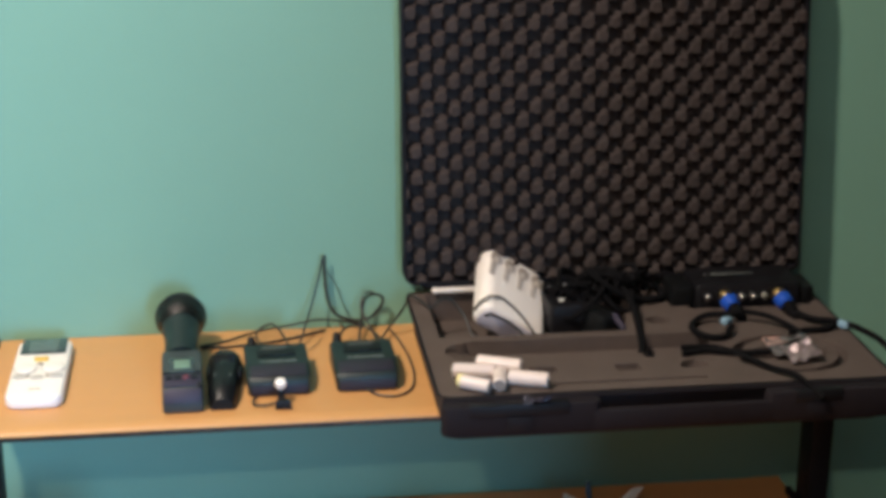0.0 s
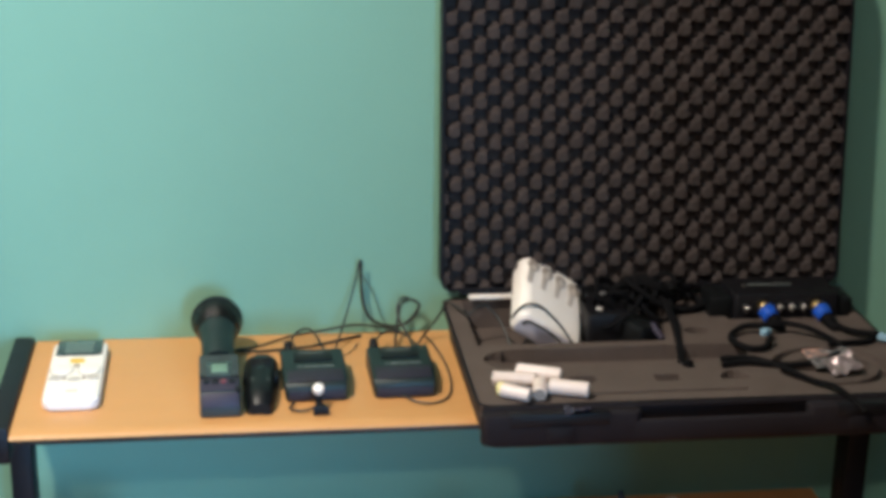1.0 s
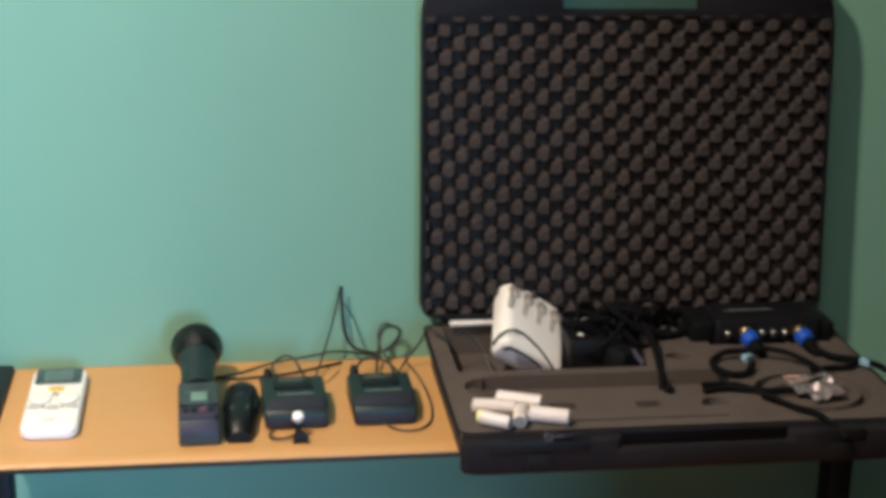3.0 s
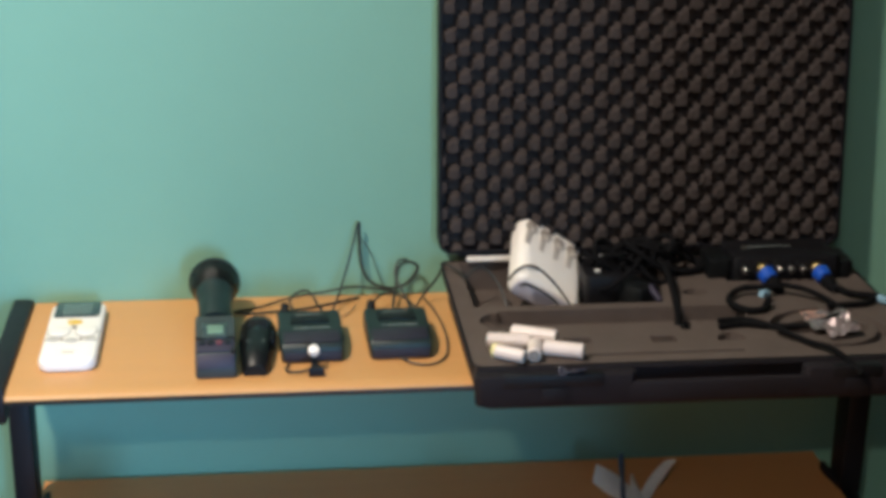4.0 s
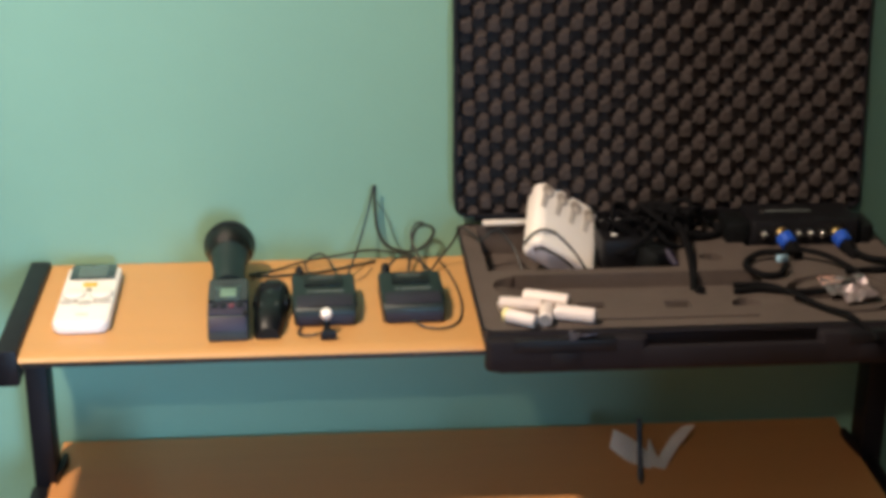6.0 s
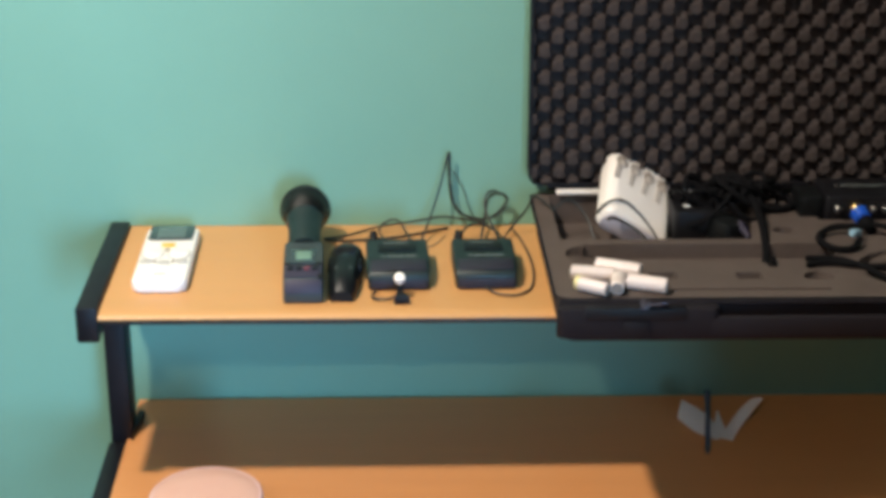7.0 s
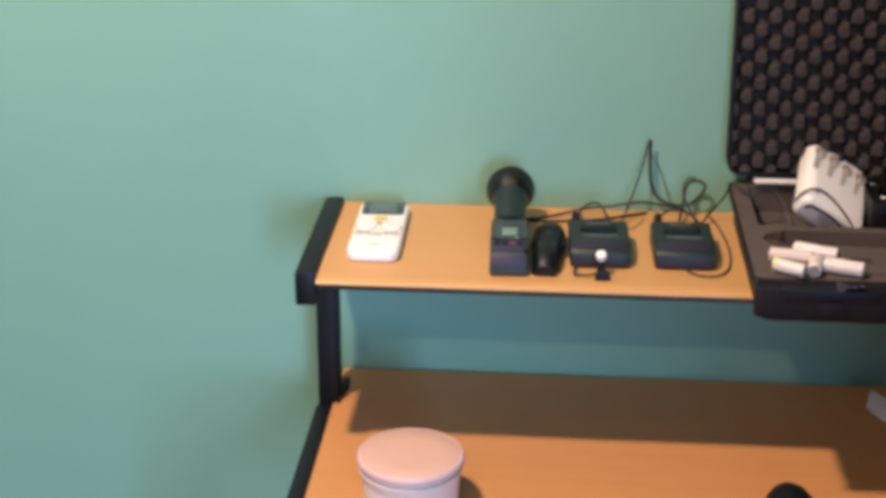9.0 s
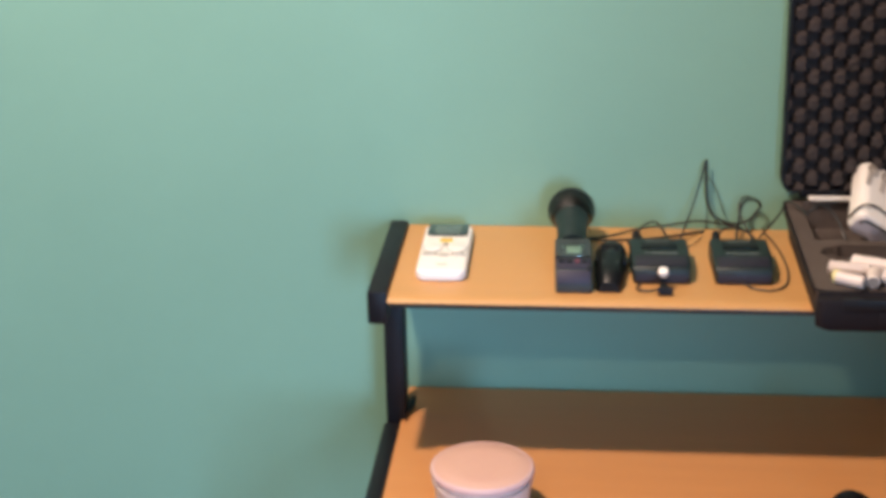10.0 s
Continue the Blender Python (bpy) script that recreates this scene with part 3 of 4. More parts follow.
# small foil packet in the grip frame
# wireless receiver with two blue-ringed plugs
rec = thing("wireless_receiver", (0.752, -0.103, CT - 0.008), "black wireless receiver with blue ringed plugs in the case", "receiver")
rb = slab(rounded(0, 0.118, 0.0, 0.058, 0.005), 0.0, 0.034, 0.003)
part("receiver_body", rb, BLACKP, rec, "black housing")
part("top_ridge", box(0.022, 0.072, 0.030, 0.032, 0.0342, 0.0350, 0.0003), LABELGREY, rec, "pale printed line")
part("top_lamp", lathe([(0, 0), (0.0022, 0), (0.0022, 0.0015), (0, 0.0024)], 10, Matrix.Translation((0.018, 0.030, 0.0342))), SILVER, rec)
for x, blue in ((0.012, 0), (0.032, 1), (0.050, 0), (0.063, 0), (0.076, 0), (0.092, 1)):
    r = 0.0075 if blue else 0.0036
    jack = part("jack", rod((x, -0.0005, 0.021), (x, -0.010, 0.021), r, n=18), GOLD if blue else SILVER, rec, "brass jack" if blue else "silver jack")
    if blue:
        part("plug_ring", rod((x, -0.0105, 0.0205), (x + 0.003, -0.024, 0.016), 0.0098, 0.0088, 20), BLUE, jack, "blue plug ring")
        part("plug_boot", rod((x + 0.0032, -0.0245, 0.0155), (x + 0.008, -0.046, 0.008), 0.0082, 0.0045, 16), RUBBER, jack, "black rubber boot")
    else:
        part("jack_nut", rod((x, -0.0105, 0.021), (x, -0.0125, 0.021), r * 0.6, n=10), BLACKP, jack)
part("side_clip", box(-0.026, -0.0005, 0.006, 0.050, 0.0, 0.030, 0.004), BLACKG, rec, "black battery holder")
part("side_clip", box(0.1185, 0.136, 0.004, 0.048, 0.0, 0.026, 0.004), BLACKG, rec)


def cable(points, r, label, mat=RUBBER, steps=7):
    return solid("cable", tube(points, r, steps=steps), mat, label, "cable")


c = CT + 0.0045
cable([(0.788, -0.150, c + 0.004), (0.775, -0.153, c + 0.006), (0.750, -0.148, c + 0.004), (0.732, -0.160, c), (0.729, -0.180, c), (0.740, -0.198, c), (0.757, -0.196, c), (0.768, -0.180, c + 0.004)], 0.0036, "thick black cable looped on the grey foam")
cable([(0.850, -0.148, c + 0.003), (0.862, -0.165, c + 0.002), (0.883, -0.178, c + 0.003), (0.900, -0.205, c + 0.004), (0.915, -0.240, c - 0.002), (0.925, -0.262, c - 0.03)], 0.0034, "black cable running over the case edge")
cable([(0.790, -0.150, c + 0.008), (0.812, -0.164, c + 0.007), (0.832, -0.186, c + 0.002), (0.834, -0.212, c + 0.002), (0.815, -0.232, c + 0.003), (0.785, -0.242, c), (0.752, -0.240, c), (0.725, -0.232, c), (0.700, -0.236, c - 0.001)], 0.0030, "black cable curved across the grey foam")
cable([(0.702, -0.222, c), (0.735, -0.226, c + 0.001), (0.758, -0.252, c + 0.001), (0.776, -0.284, c + 0.001), (0.792, -0.306, c + 0.003), (0.806, -0.322, c - 0.006), (0.812, -0.338, c - 0.010)], 0.0029, "black cable drawn over the front of the case")
cable([(0.668, -0.070, c + 0.02), (0.676, -0.100, c + 0.012), (0.676, -0.140, c + 0.003), (0.671, -0.185, c - 0.008), (0.664, -0.216, c - 0.010), (0.668, -0.232, c)], 0.0040, "black cable hanging from a heap into the foam groove")
cable([(0.888, -0.170, c), (0.870, -0.188, c), (0.850, -0.190, c), (0.826, -0.196, c + 0.001)], 0.0032, "black cable lying on the grey foam")
tag = box(-0.0065, 0.0065, -0.0037, 0.0037, -0.0037, 0.0037, 0.0015)
solid("cable_tag", tag, CYANTAG, "pale blue tape tag round a black cable", "tag", group="cable tags", m=pose(0.766, -0.170, c + 0.006, 0, 10, 35))
tag = box(-0.0065, 0.0065, -0.0037, 0.0037, -0.0037, 0.0037, 0.0015)
solid("cable_tag", tag, CYANTAG, "pale blue tape tag round a black cable", "tag", group="cable tags", m=pose(0.889, -0.186, c + 0.003, 0, 0, -50))

bag = thing("plastic_bag", (0.812, -0.240, CT - 0.010), "small clear plastic bag with pink card in the foam", "bag")
def crumpled(rx, ry, z, lift, seed):
    bm = bmesh.new()
    bmesh.ops.create_grid(bm, x_segments=12, y_segments=9, size=1, matrix=Matrix.Diagonal((rx, ry, 1, 1)))
    for v in bm.verts:
        v.co.z = z + lift * noise.noise(v.co * 75 + Vector((seed, 2 * seed, 0))) + 0.5 * lift * noise.noise(v.co * 170 + Vector((seed, 0, 1)))
    ext = bmesh.ops.extrude_face_region(bm, geom=bm.faces[:])
    bmesh.ops.translate(bm, vec=(0, 0, -0.0012), verts=[g for g in ext["geom"] if isinstance(g, bmesh.types.BMVert)])
    return bm


part("film", crumpled(0.023, 0.019, 0.019, 0.006, 3), FILM, bag, "crumpled clear film")
part("card", slab(rounded(-0.022, 0.002, 0.008, 0.027, 0.002), 0.016, 0.018, 0.0005), PRINTPINK, bag, "pink printed card")
part("foil_sachet", crumpled(0.016, 0.014, 0.017, 0.007, 8), FOIL, bag, "crumpled silver foil", pose(0.006, -0.012, 0.004, 14, -8, 10))

packet = crumpled(0.013, 0.0060, 0.0, 0.006, 5)
solid("clear_packet", packet, material("smoky_glossy_film", (0.05, 0.046, 0.065), 0.14, metal=0.35, vary=0.3, scale=90, bump=0.8, bump_scale=220), "small crumpled glossy packet on the case grip", "packet", m=pose(0.534, -0.3225, SH + 0.0475, -8, 0, -4))

# heap of black adapters and leads in the deep compartment
adapter = thing("power_adapter", (0.612, -0.075, CT - 0.030), "black mains adapter lying in the case compartment", "adapter")
part("adapter_body", slab(rounded(-0.022, 0.022, -0.032, 0.032, 0.006), 0.0, 0.040, 0.005), BLACKP, adapter)
part("adapter_label", box(-0.010, -0.004, -0.018, -0.013, 0.0402, 0.0408, 0.0002), PAPER, adapter, "small white label")
adapter = thing("power_adapter", (0.642, -0.110, CT - 0.030), "black mains adapter lying in the case compartment", "adapter", turn=25)
part("adapter_body", slab(rounded(-0.014, 0.014, -0.026, 0.026, 0.005), 0.0, 0.036, 0.005), BLACKG, adapter)
part("adapter_pin", rod((-0.004, 0.0265, 0.02), (-0.004, 0.040, 0.02), 0.0022), SILVER, adapter)
rnd = random.Random(4)
for k in range(9):
    cx, cy, rad = 0.640 + rnd.uniform(-0.03, 0.035), -0.075 + rnd.uniform(-0.025, 0.02), rnd.uniform(0.018, 0.034)
    pts = []
    for i in range(9):
        a = rnd.uniform(0, 6) + i * 0.85 if i == 0 else a + 0.85
        pts.append((cx + rad * math.cos(a), min(cy + rad * 0.8 * math.sin(a), -0.045), CT + 0.010 + 0.016 * math.sin(a * 1.3 + k) + 0.0015 * k))
    cable(pts, rnd.choice((0.0022, 0.0028, 0.0034)), "coiled black lead in a heap in the case")
cable([(0.660, -0.055, CT + 0.022), (0.690, -0.048, CT + 0.020), (0.718, -0.058, CT + 0.010), (0.722, -0.078, CT + 0.006), (0.700, -0.088, CT + 0.006), (0.680, -0.082, CT + 0.010)], 0.0042, "thick black lead folded behind the foam block")
cable([(0.625, -0.045, CT + 0.012), (0.650, -0.045, CT + 0.026), (0.668, -0.060, CT + 0.030), (0.672, -0.085, CT + 0.016)], 0.0045, "thick black lead arched over the heap")
plug = solid("grey_plug", rod((0.655, -0.125, CT + 0.004), (0.662, -0.148, CT - 0.004), 0.0042, 0.0034), VIOLET, "violet grey cable plug in the heap", "plug")

# ---- things on the shelf ----
remote = thing("remote_control", (0.0502, -0.1275, SH), "white air conditioner remote control with grey display", "remote control", turn=0.5)
out = rounded(-0.0285, 0.0285, -0.0610, 0.0945, 0.013, 8)
RT = 0.0130                   # top of the remote
part("remote_body", slab(out, 0.0, RT, 0.0042, 4), WHITE2, remote, "white plastic housing")
disp = part("display", slab(rounded(-0.0240, 0.0240, 0.0515, 0.0920, 0.004), RT - 0.0005, RT + 0.0012, 0.0005), LCDDARK, remote, "dark display window")
part("lcd", slab(rounded(-0.0150, 0.0150, 0.0560, 0.0880, 0.002), RT + 0.0013, RT + 0.0017, 0.0001), LCD, disp, "greenish grey lcd")
part("mode_button", slab(rounded(-0.0075, 0.0075, 0.0320, 0.0420, 0.003), RT - 0.0005, RT + 0.0016, 0.0008), YELLOW, remote, "yellow button")
for x in (-0.0140, 0.0140):
    pad = part("round_pad", slab(ellipse(x, 0.0135, 0.0108, 0.0125), RT - 0.0005, RT + 0.0018, 0.0008), WHITE2, remote)
    part("pad_rim", ring_slab(ellipse(x, 0.0130, 0.0122, 0.0148, 28), ellipse(x, 0.0135, 0.0108, 0.0125, 28), RT - 0.0005, RT + 0.0006), REMGREY, pad, "grey ring round the pad")
part("small_button", slab(rounded(-0.0030, 0.0030, 0.0200, 0.0280, 0.002), RT - 0.0005, RT + 0.0012, 0.0005), SOCKET, remote, "grey button")
for x in (-0.0185, 0.0, 0.0185):
    part("oval_button", slab(ellipse(x, -0.0080 - (0.003 if x == 0 else 0), 0.0074, 0.0060), RT - 0.0005, RT + 0.0014, 0.0008), REMGREY, remote, "grey oval button")
for x in (-0.0095, 0.0095):
    part("button_gap", slab(ellipse(x, -0.0070, 0.0016, 0.0048, 14), RT - 0.0005, RT + 0.0008, 0.0003), SOCKET, remote)
part("printed_bar", box(-0.006, 0.006, -0.0420, -0.0375, RT - 0.0005, RT + 0.0006, 0.0002), SLOTGREY, remote, "grey printed mark")

mic = thing("handheld_microphone", (0.1970, -0.14, SH), "dark wireless handheld microphone lying on the shelf", "microphone", turn=1.5)
block = bmesh.new()
prof = [(-0.075, 0.0), (-0.0755, 0.012), (-0.069, 0.0250), (-0.030, 0.031), (0.008, 0.034), (0.012, 0.030), (0.012, 0.0)]
ends = [[block.verts.new((x, y, z)) for y, z in prof] for x in (-0.0200, 0.0200)]
block.faces.new(ends[0])
block.faces.new(ends[1][::-1])
for i in range(len(prof)):
    j = (i + 1) % len(prof)
    block.faces.new((ends[0][i], ends[1][i], ends[1][j], ends[0][j]))
bmesh.ops.bevel(block, geom=block.edges[:], offset=0.003, segments=2, affect="EDGES", profile=0.5)
part("transmitter_block", block, GREYBODY, mic, "slate grey transmitter housing")
scr = part("display_frame", box(-0.0130, 0.0130, -0.0160, 0.0160, -0.0015, 0.0012, 0.0006), LCDDARK, mic, "dark display surround", pose(0, -0.0270, 0.0318, 5.2, 0, 0))
part("lcd", box(-0.0075, 0.0085, -0.0090, 0.0090, 0.0013, 0.0017, 0.0002), LCDLIT, scr, "pale green lcd")
part("button_strip", box(-0.0190, 0.0190, -0.0120, 0.0100, -0.0012, 0.0010, 0.0006), VIOLET, mic, "violet grey strip", pose(0, -0.0545, 0.0280, 8.0, 0, 0))
part("seam", box(-0.0195, 0.0195, -0.0010, 0.0010, -0.0010, 0.0010, 0.0003), BLACKP, mic, "", pose(0, -0.0412, 0.0300, 8, 0, 0))
part("side_notch", box(0.0150, 0.0205, -0.0035, 0.0035, -0.0030, 0.0016, 0.0008), BLACKP, mic, "black notch", pose(0, -0.0650, 0.0262, 12, 0, 0))
for x, mat in ((-0.0130, BLACKP), (-0.0045, BLACKP), (0.0040, RED), (0.0125, BLACKP)):
    part("push_button", slab(rounded(x - 0.0030, x + 0.0030, -0.0560, -0.0480, 0.002), 0.0275, 0.0308, 0.0008), mat, mic, "red button" if mat is RED else "")
# violet plate: bluish light on the front end, put into the colour
part("end_face_tint", box(-0.0180, 0.0180, -0.0070, 0.0070, -0.0006, 0.0006, 0.0004), VIOLET, mic, "end face with bluish window light in its colour", pose(0, -0.0728, 0.0184, 63, 0, 0))
neck = lathe([(0, 0), (0.0170, 0), (0.0180, 0.004), (0.0172, 0.030), (0.0185, 0.052), (0.0215, 0.066), (0.0190, 0.070), (0, 0.070)], 28, pose(0, 0.0125, 0.021, -78, 0, 0))
part("handle", neck, DARKGREEN, mic, "dark green-black handle")
head = lathe([(0, -0.004), (0.0185, -0.003), (0.0235, 0.004), (0.0262, 0.014), (0.0268, 0.022), (0.0246, 0.032), (0.016, 0.0385), (0, 0.041)], 36, pose(0.0, 0.071, 0.0355, -84, 0, 0))
grille = part("grille", head, MESH, mic, "black grille head")
part("grille_band", lathe([(0.0255, 0.0), (0.0276, 0.0), (0.0276, 0.005), (0.0255, 0.005), (0.0255, 0.0)], 36, pose(0.0, 0.0895, 0.0372, -86, 0, 0)), BLACKG, grille, "glossy black band")

presenter = thing("dark_handset", (0.2395, -0.153, SH), "small dark tapered plastic handset on the shelf", "handset", turn=-2)
hs = bmesh.new()
rows = []
for k in range(15):
    u = k / 14
    y = -0.058 + 0.120 * u
    w = (0.0145 + 0.0052 * (3 * u * u - 2 * u ** 3)) * (1 - max(0, abs(u - 0.46) - 0.30) ** 2 * 9)
    h = 0.025 * (0.72 + 0.34 * math.sin(math.pi * min(1, u * 0.85 + 0.12))) * (1 - max(0, abs(u - 0.5) - 0.38) ** 2 * 30)
    rows.append([hs.verts.new((w * math.copysign(abs(math.cos(a)) ** 0.75, math.cos(a)), y, h * (math.sin(a) ** 0.7 if math.sin(a) > 0 else 0))) for a in [math.pi * i / 12 for i in range(13)]])
for a, b in zip(rows, rows[1:]):
    for i in range(12):
        hs.faces.new((a[i], a[i + 1], b[i + 1], b[i]))
    hs.faces.new((a[12], a[0], b[0], b[12]))
hs.faces.new(rows[0])
hs.faces.new(rows[-1])
part("handset_body", hs, BLACKG, presenter)
part("wheel", slab(ellipse(0, 0, 0.0035, 0.006, 16), 0.0235, 0.0275, 0.001), DARKGREEN, presenter)
for y, top in ((0.010, 0.0272), (0.018, 0.0266), (0.026, 0.0258)):
    part("grip_ridge", box(-0.0105, 0.0105, y - 0.0018, y + 0.0018, top - 0.006, top, 0.0012), BLACKP, presenter)
for x in (-0.0155, 0.0155):
    part("side_key", box(x - 0.0022, x + 0.0022, -0.004, 0.016, 0.008, 0.018, 0.0015), BLACKP, presenter)
for x in (-0.007, 0.007):
    part("button_mark", slab(ellipse(x, -0.024, 0.0022, 0.0035, 14), 0.0200, 0.0245, 0.0006), LABELDIM, presenter)


def bodypack(place, turn, label):
    pk = thing("bodypack_transmitter", place, label, "transmitter", "bodypack transmitters", turn=turn)
    bm = bmesh.new()
    prof = [(-0.036, 0.0), (-0.037, 0.013), (-0.033, 0.020), (-0.008, 0.0240), (0.038, 0.0265), (0.045, 0.022), (0.045, 0.0)]
    ends = [[bm.verts.new((x * (1.0 if y > -0.03 else 0.97), y, z)) for y, z in prof] for x in (-0.0325, 0.0325)]
    bm.faces.new(ends[0])
    bm.faces.new(ends[1][::-1])
    for i in range(len(prof)):
        j = (i + 1) % len(prof)
        bm.faces.new((ends[0][i], ends[1][i], ends[1][j], ends[0][j]))
    bmesh.ops.bevel(bm, geom=bm.edges[:], offset=0.003, segments=2, affect="EDGES", profile=0.5)
    part("pack_body", bm, DARKGREEN, pk, "dark green-black housing")
    # two violet plates carry the bluish light that the front faces reflect
    part("front_tint", box(-0.0285, 0.0285, -0.0388, -0.0372, 0.002, 0.0125, 0.0006), VIOLETDARK, pk, "dark front face with bluish window light in its colour")
    part("lower_tint", box(-0.0285, 0.0285, -0.033, -0.0115, -0.0006, 0.0008, 0.0004), VIOLETDARK, pk, "dark lower face with bluish window light in its colour", pose(0, 0, 0.0252, 8, 0, 0))
    part("top_plate", box(-0.020, 0.020, 0.008, 0.034, 0.0250, 0.0268, 0.0006), BLACKG, pk, "glossy black plate")
    part("printed_bar", box(-0.014, 0.012, 0.0235, 0.0285, 0.0269, 0.0272, 0.0001), LABELDIM, pk, "dim printed bar")
    for x0, x1 in ((-0.017, -0.013), (-0.011, -0.002), (-0.001, 0.006), (0.0075, 0.020)):
        part("printed_bar", box(x0, x1, -0.0045, -0.0020, 0.0238, 0.0247, 0.0001), LABELGREY, pk, "pale printed bar")
    part("antenna_base", lathe([(0, 0), (0.0050, 0), (0.0050, 0.006), (0.0036, 0.012), (0, 0.013)], 16, pose(-0.024, 0.0445, 0.021, -55, 0, 0)), BLACKP, pk, "black antenna socket")
    part("cable_jack", rod((0.018, 0.0455, 0.014), (0.018, 0.053, 0.014), 0.0040), BLACKP, pk)
    part("side_key", box(0.0322, 0.0340, -0.012, 0.016, 0.008, 0.015, 0.0005), BLACKP, pk)
    return pk


bodypack((0.2945, -0.146, SH), 1.5, "dark bodypack transmitter with a clip microphone in front")
bodypack((0.3850, -0.144, SH), 1.0, "dark bodypack transmitter beside the open case")

lav = thing("clip_microphone", (0.294, -0.196, SH), "black lapel clip microphone with a white tip", "microphone")
part("tip", lathe([(0, 0.0), (0.004, 0.0008), (0.0060, 0.005), (0.0052, 0.0095), (0, 0.0115)], 20, pose(0.002, -0.002, 0.016, 28, 0, 0)), WHITE, lav, "white round tip")
part("clip", slab([(-0.004, -0.022), (0.012, -0.022), (0.006, -0.010), (0.006, 0.004), (-0.001, 0.004), (-0.001, -0.010)], 0.0, 0.010, 0.0015), BLACKP, lav, "black clip")
part("stem", rod((0.002, -0.004, 0.009), (0.002, -0.002, 0.017), 0.0035), BLACKP, lav)
part("clip_wire", tube([(0.0, -0.006, 0.003), (-0.012, -0.014, 0.003), (-0.024, -0.012, 0.003), (-0.026, -0.004, 0.003), (-0.022, 0.004, 0.004)], 0.0012), THINWIRE, lav)

w = SH + 0.002
def wire(points, r, label, mat=THINWIRE):
    return solid("wire", tube(points, r, n=6), mat, label, "wire")


wire([(0.214, -0.046, w), (0.240, -0.036, w), (0.276, -0.018, w + 0.003), (0.315, -0.010, w + 0.006), (0.345, -0.010, w + 0.011), (0.372, -0.010, w + 0.008), (0.398, -0.012, w + 0.004)], 0.0013, "thin black wire trailing along the wall")
wire([(0.270, -0.098, w + 0.014), (0.262, -0.062, w), (0.268, -0.050, w), (0.300, -0.040, w), (0.330, -0.026, w), (0.352, -0.016, w)], 0.0017, "black antenna wire lying on the shelf")
wire([(0.214, -0.048, w), (0.235, -0.052, w), (0.255, -0.050, w), (0.275, -0.046, w)], 0.0015, "black wire end on the shelf")
wire([(0.313, -0.098, w + 0.012), (0.322, -0.060, w + 0.006), (0.334, -0.026, w + 0.024), (0.345, -0.014, w + 0.058), (0.3515, -0.010, w + 0.085), (0.3525, -0.009, w + 0.084)], 0.0012, "thin black wire propped up against the wall")
wire([(0.3530, -0.009, w + 0.087), (0.3535, -0.009, w + 0.062), (0.356, -0.010, w + 0.036), (0.364, -0.010, w + 0.018), (0.380, -0.011, w + 0.010), (0.398, -0.012, w + 0.010), (0.412, -0.012, w + 0.020), (0.418, -0.012, w + 0.034), (0.408, -0.012, w + 0.040), (0.397, -0.013, w + 0.034), (0.392, -0.024, w + 0.012), (0.386, -0.070, w + 0.008), (0.384, -0.104, w + 0.014)], 0.0017, "black cable rising in a loop against the wall")
wire([(0.3535, -0.0075, w + 0.070), (0.366, -0.006, w + 0.050), (0.374, -0.006, w + 0.026), (0.382, -0.008, w + 0.008)], 0.0006, "hair-thin wire against the wall", GREYBODY)
wire([(0.309, -0.098, w + 0.014), (0.306, -0.060, w + 0.010), (0.296, -0.036, w + 0.017), (0.284, -0.030, w + 0.014), (0.275, -0.036, w + 0.006), (0.280, -0.052, w)], 0.0013, "thin black wire in an arch behind a transmitter")
wire([(0.362, -0.100, w + 0.018), (0.367, -0.060, w + 0.014), (0.378, -0.040, w + 0.014), (0.395, -0.040, w + 0.012), (0.410, -0.060, w + 0.006), (0.418, -0.090, w)], 0.0013, "thin black wire in an arch behind a transmitter")
wire([(0.404, -0.100, w + 0.016), (0.402, -0.060, w + 0.014), (0.392, -0.030, w + 0.030), (0.396, -0.016, w + 0.042), (0.406, -0.014, w + 0.044)], 0.0013, "thin black wire rising from a transmitter")
wire([(0.406, -0.098, w + 0.014), (0.412, -0.060, w + 0.006), (0.424, -0.034, w + 0.010), (0.438, -0.036, w + 0.030), (0.444, -0.052, SH + 0.053), (0.455, -0.070, SH + 0.053), (0.463, -0.086, SH + 0.049)], 0.0013, "thin black wire leading over the case edge")
wire([(0.424, -0.020, w), (0.431, -0.050, w), (0.437, -0.100, w), (0.437, -0.150, w), (0.430, -0.185, w), (0.414, -0.200, w), (0.396, -0.196, w), (0.384, -0.184, w + 0.003)], 0.0011, "thin black wire curving round a transmitter")
wire([(0.325, -0.075, w), (0.338, -0.060, w), (0.348, -0.036, w)], 0.0005, "hair-thin wire on the shelf", GREYBODY)

# ---- things on the desk ----
pot = thing("round_tub", (0.105, -0.3203, DK), "round off-white plastic tub with a pink lid", "tub")
part("tub_wall", lathe([(0, 0), (0.046, 0), (0.048, 0.002), (0.0505, 0.0532), (0, 0.0532)], 48), CREAM, pot, "off-white plastic wall")
tub_lid = part("tub_lid", lathe([(0, 0.0560), (0.0500, 0.0560), (0.0502, 0.0590), (0.0490, 0.0598), (0.030, 0.0601), (0, 0.0602)], 56), PINK, pot, "pink plastic lid")
part("lid_rim", lathe([(0.0505, 0.0530), (0.0538, 0.0532), (0.0544, 0.0552), (0.0540, 0.0578), (0.0524, 0.0594), (0.0503, 0.0594), (0.0505, 0.0530)], 56), PINKRIM, tub_lid, "pink rounded rim, paler by reflected light in its colour")
pot.scale = (1.03, 1.03, 1.03)
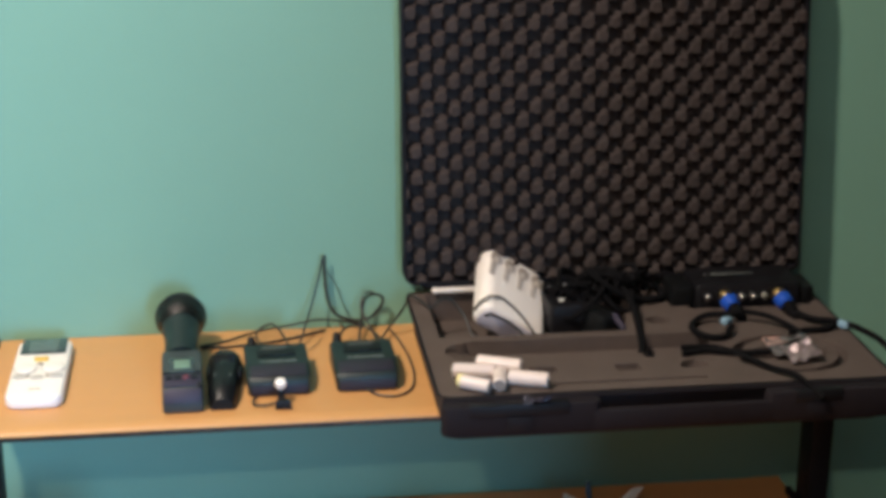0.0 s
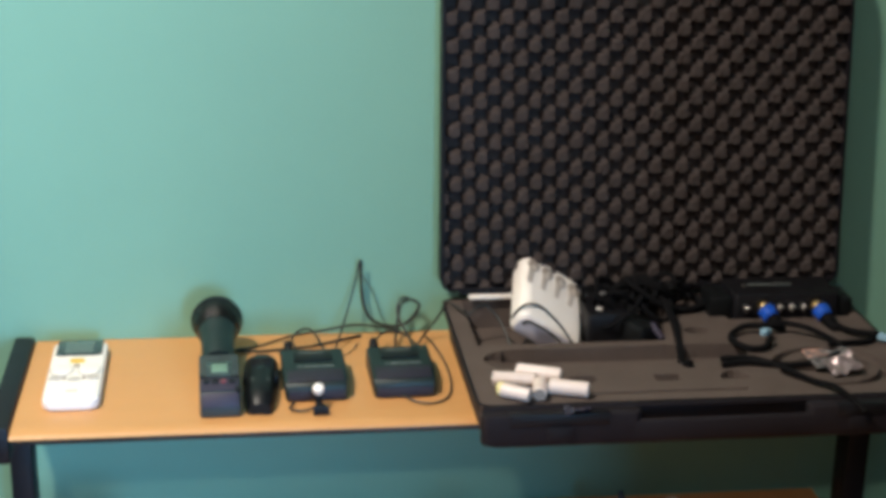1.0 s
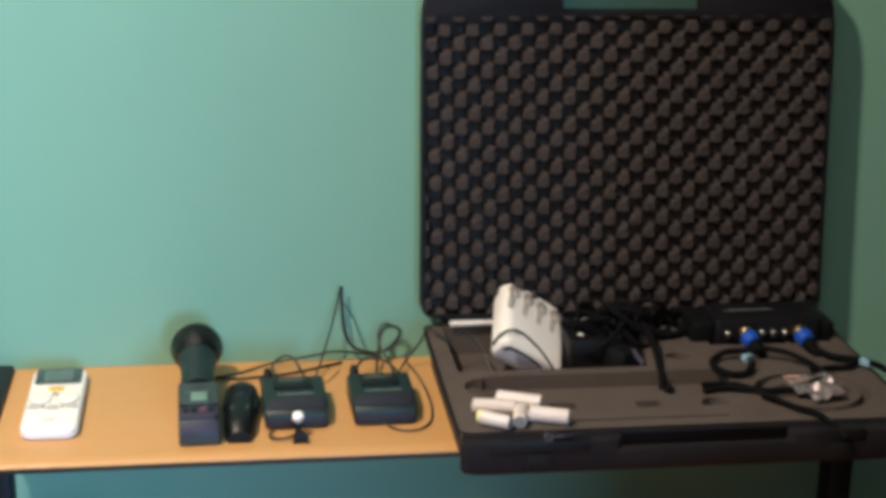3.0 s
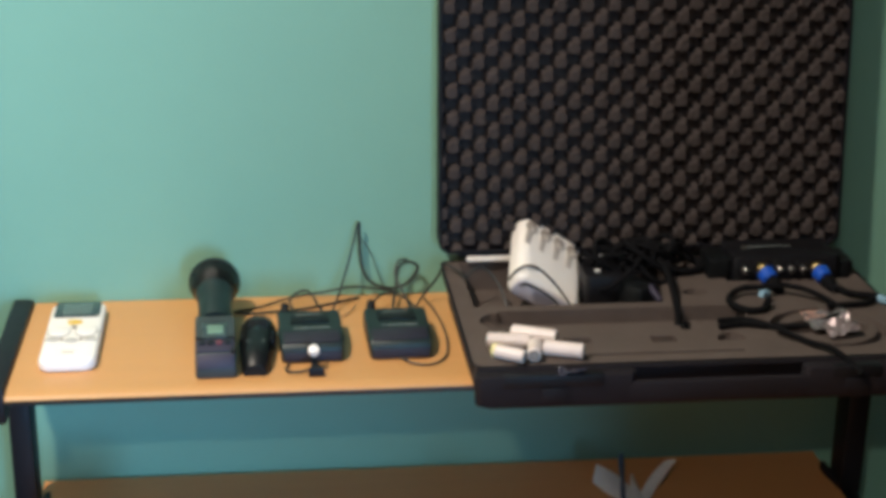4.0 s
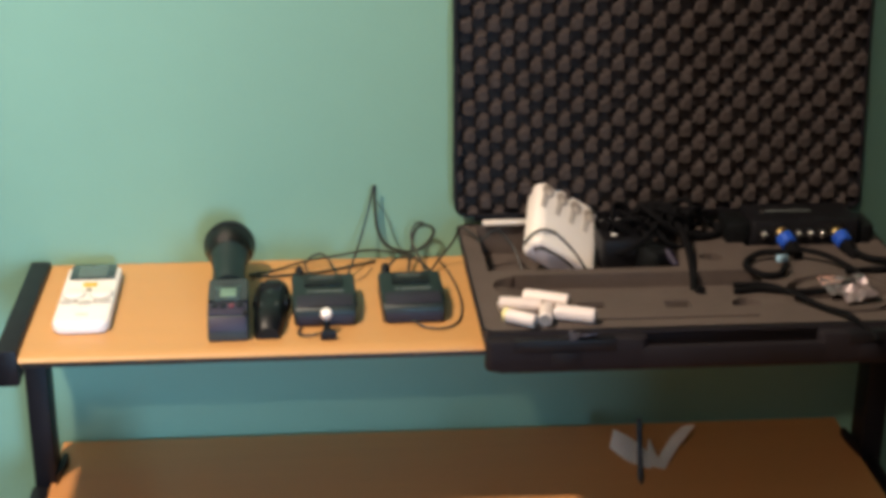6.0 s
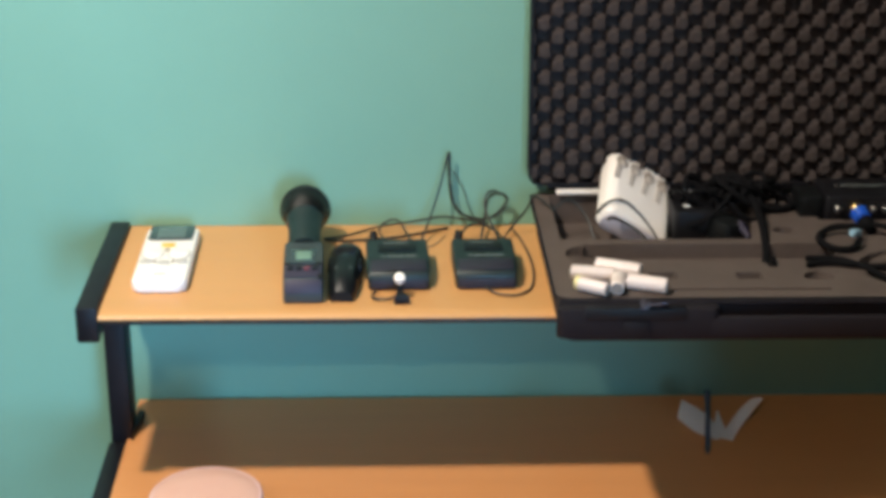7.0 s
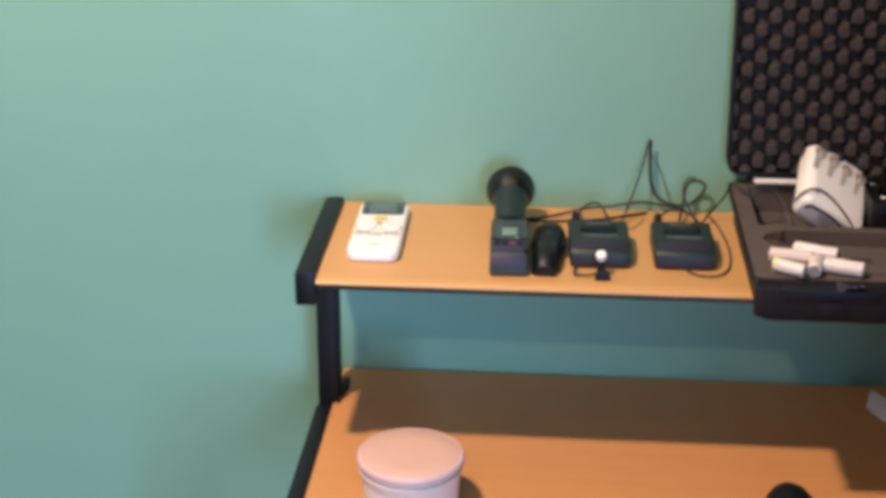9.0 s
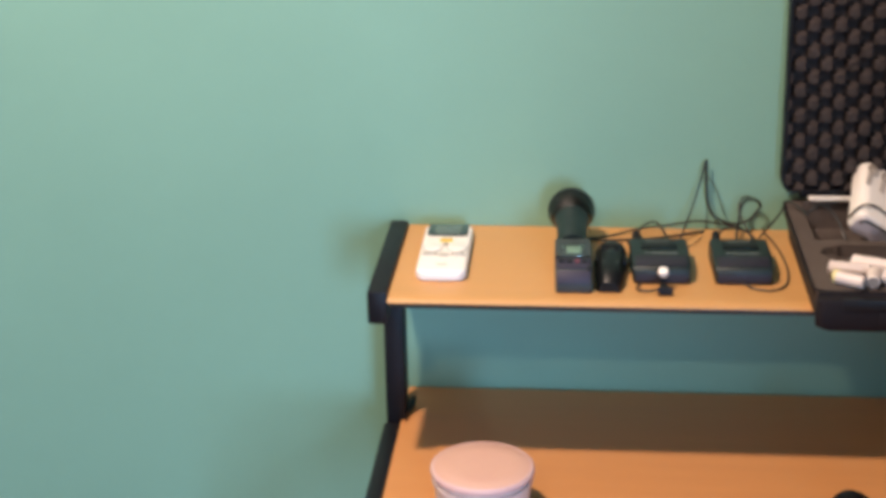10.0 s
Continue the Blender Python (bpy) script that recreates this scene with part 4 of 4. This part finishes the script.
part("rim_line", lathe([(0.0512, 0.0440), (0.0528, 0.0440), (0.0528, 0.0475), (0.0514, 0.0475), (0.0512, 0.0440)], 48), CREAM, pot)

note = thing("folded_paper", (0.6564, -0.073, DK), "folded white paper slip standing open on the desk", "paper")


def leaf(left, right, thick=0.0006):
    """A curved paper strip between two edge lines with as many points."""
    a, b = smooth_path(left, 6), smooth_path(right, 6)
    bm = bmesh.new()
    rows = [[bm.verts.new(p.lerp(q, k / 4) + Vector((0, 0, 0.002 * math.sin(math.pi * k / 4)))) for k in range(5)] for p, q in zip(a, b)]
    for r, t in zip(rows, rows[1:]):
        for k in range(4):
            bm.faces.new((r[k], r[k + 1], t[k + 1], t[k]))
    bmesh.ops.solidify(bm, geom=bm.faces[:], thickness=thick)
    return bm


part("paper_flap", leaf([(-0.002, -0.043, 0.001), (-0.026, -0.034, 0.007), (-0.044, -0.016, 0.015)], [(0.008, -0.030, 0.003), (-0.012, -0.004, 0.016), (-0.037, 0.001, 0.030)]), PAPER, note)
part("paper_flap", leaf([(-0.009, -0.041, 0.0022), (-0.003, -0.024, 0.008), (0.003, -0.003, 0.016)], [(0.012, -0.047, 0.0022), (0.010, -0.030, 0.006), (0.006, -0.004, 0.015)]), PAPER, note)
part("paper_flap", leaf([(0.004, -0.034, 0.002), (0.014, -0.020, 0.008), (0.028, -0.006, 0.019), (0.042, 0.001, 0.029)], [(0.014, -0.046, 0.001), (0.026, -0.026, 0.006), (0.042, -0.009, 0.017), (0.058, 0.002, 0.030)]), PAPER, note)
pen = thing("ballpoint_pen", (0.636, -0.1525, DK), "dark blue ballpoint pen across the folded paper", "pen")
pen.matrix_world = along((0.636, -0.1525, DK + 0.005), (0.657, -0.035, DK + 0.0165))
part("barrel", rod((0, 0, 0.012), (0, 0, 0.105), 0.0031, n=12), PEN, pen)
part("tip", rod((0, 0, 0.0), (0, 0, 0.0118), 0.0012, 0.0036, 12), GREYBODY, pen, "slate grey tip")
part("cap", rod((0, 0, 0.1055), (0, 0, 0.126), 0.0036, n=12), PEN, pen)

mouse = thing("computer_mouse", (0.499, -0.317, DK), "black computer mouse on the wooden desk", "mouse")
hull = bmesh.new()
bmesh.ops.create_uvsphere(hull, u_segments=28, v_segments=16, radius=1, matrix=Matrix.Diagonal((0.029, 0.050, 0.032, 1)))
bmesh.ops.bisect_plane(hull, geom=hull.verts[:] + hull.edges[:] + hull.faces[:], plane_co=(0, 0, 0), plane_no=(0, 0, -1), clear_outer=True)
bmesh.ops.holes_fill(hull, edges=[e for e in hull.edges if e.is_boundary])
part("mouse_hull", hull, BLACKP, mouse)
part("scroll_wheel", lathe([(0, -0.003), (0.007, -0.003), (0.008, 0), (0.007, 0.003), (0, 0.003)], 18, pose(0, 0.020, 0.022, 0, 90, 0)), RUBBER, mouse)
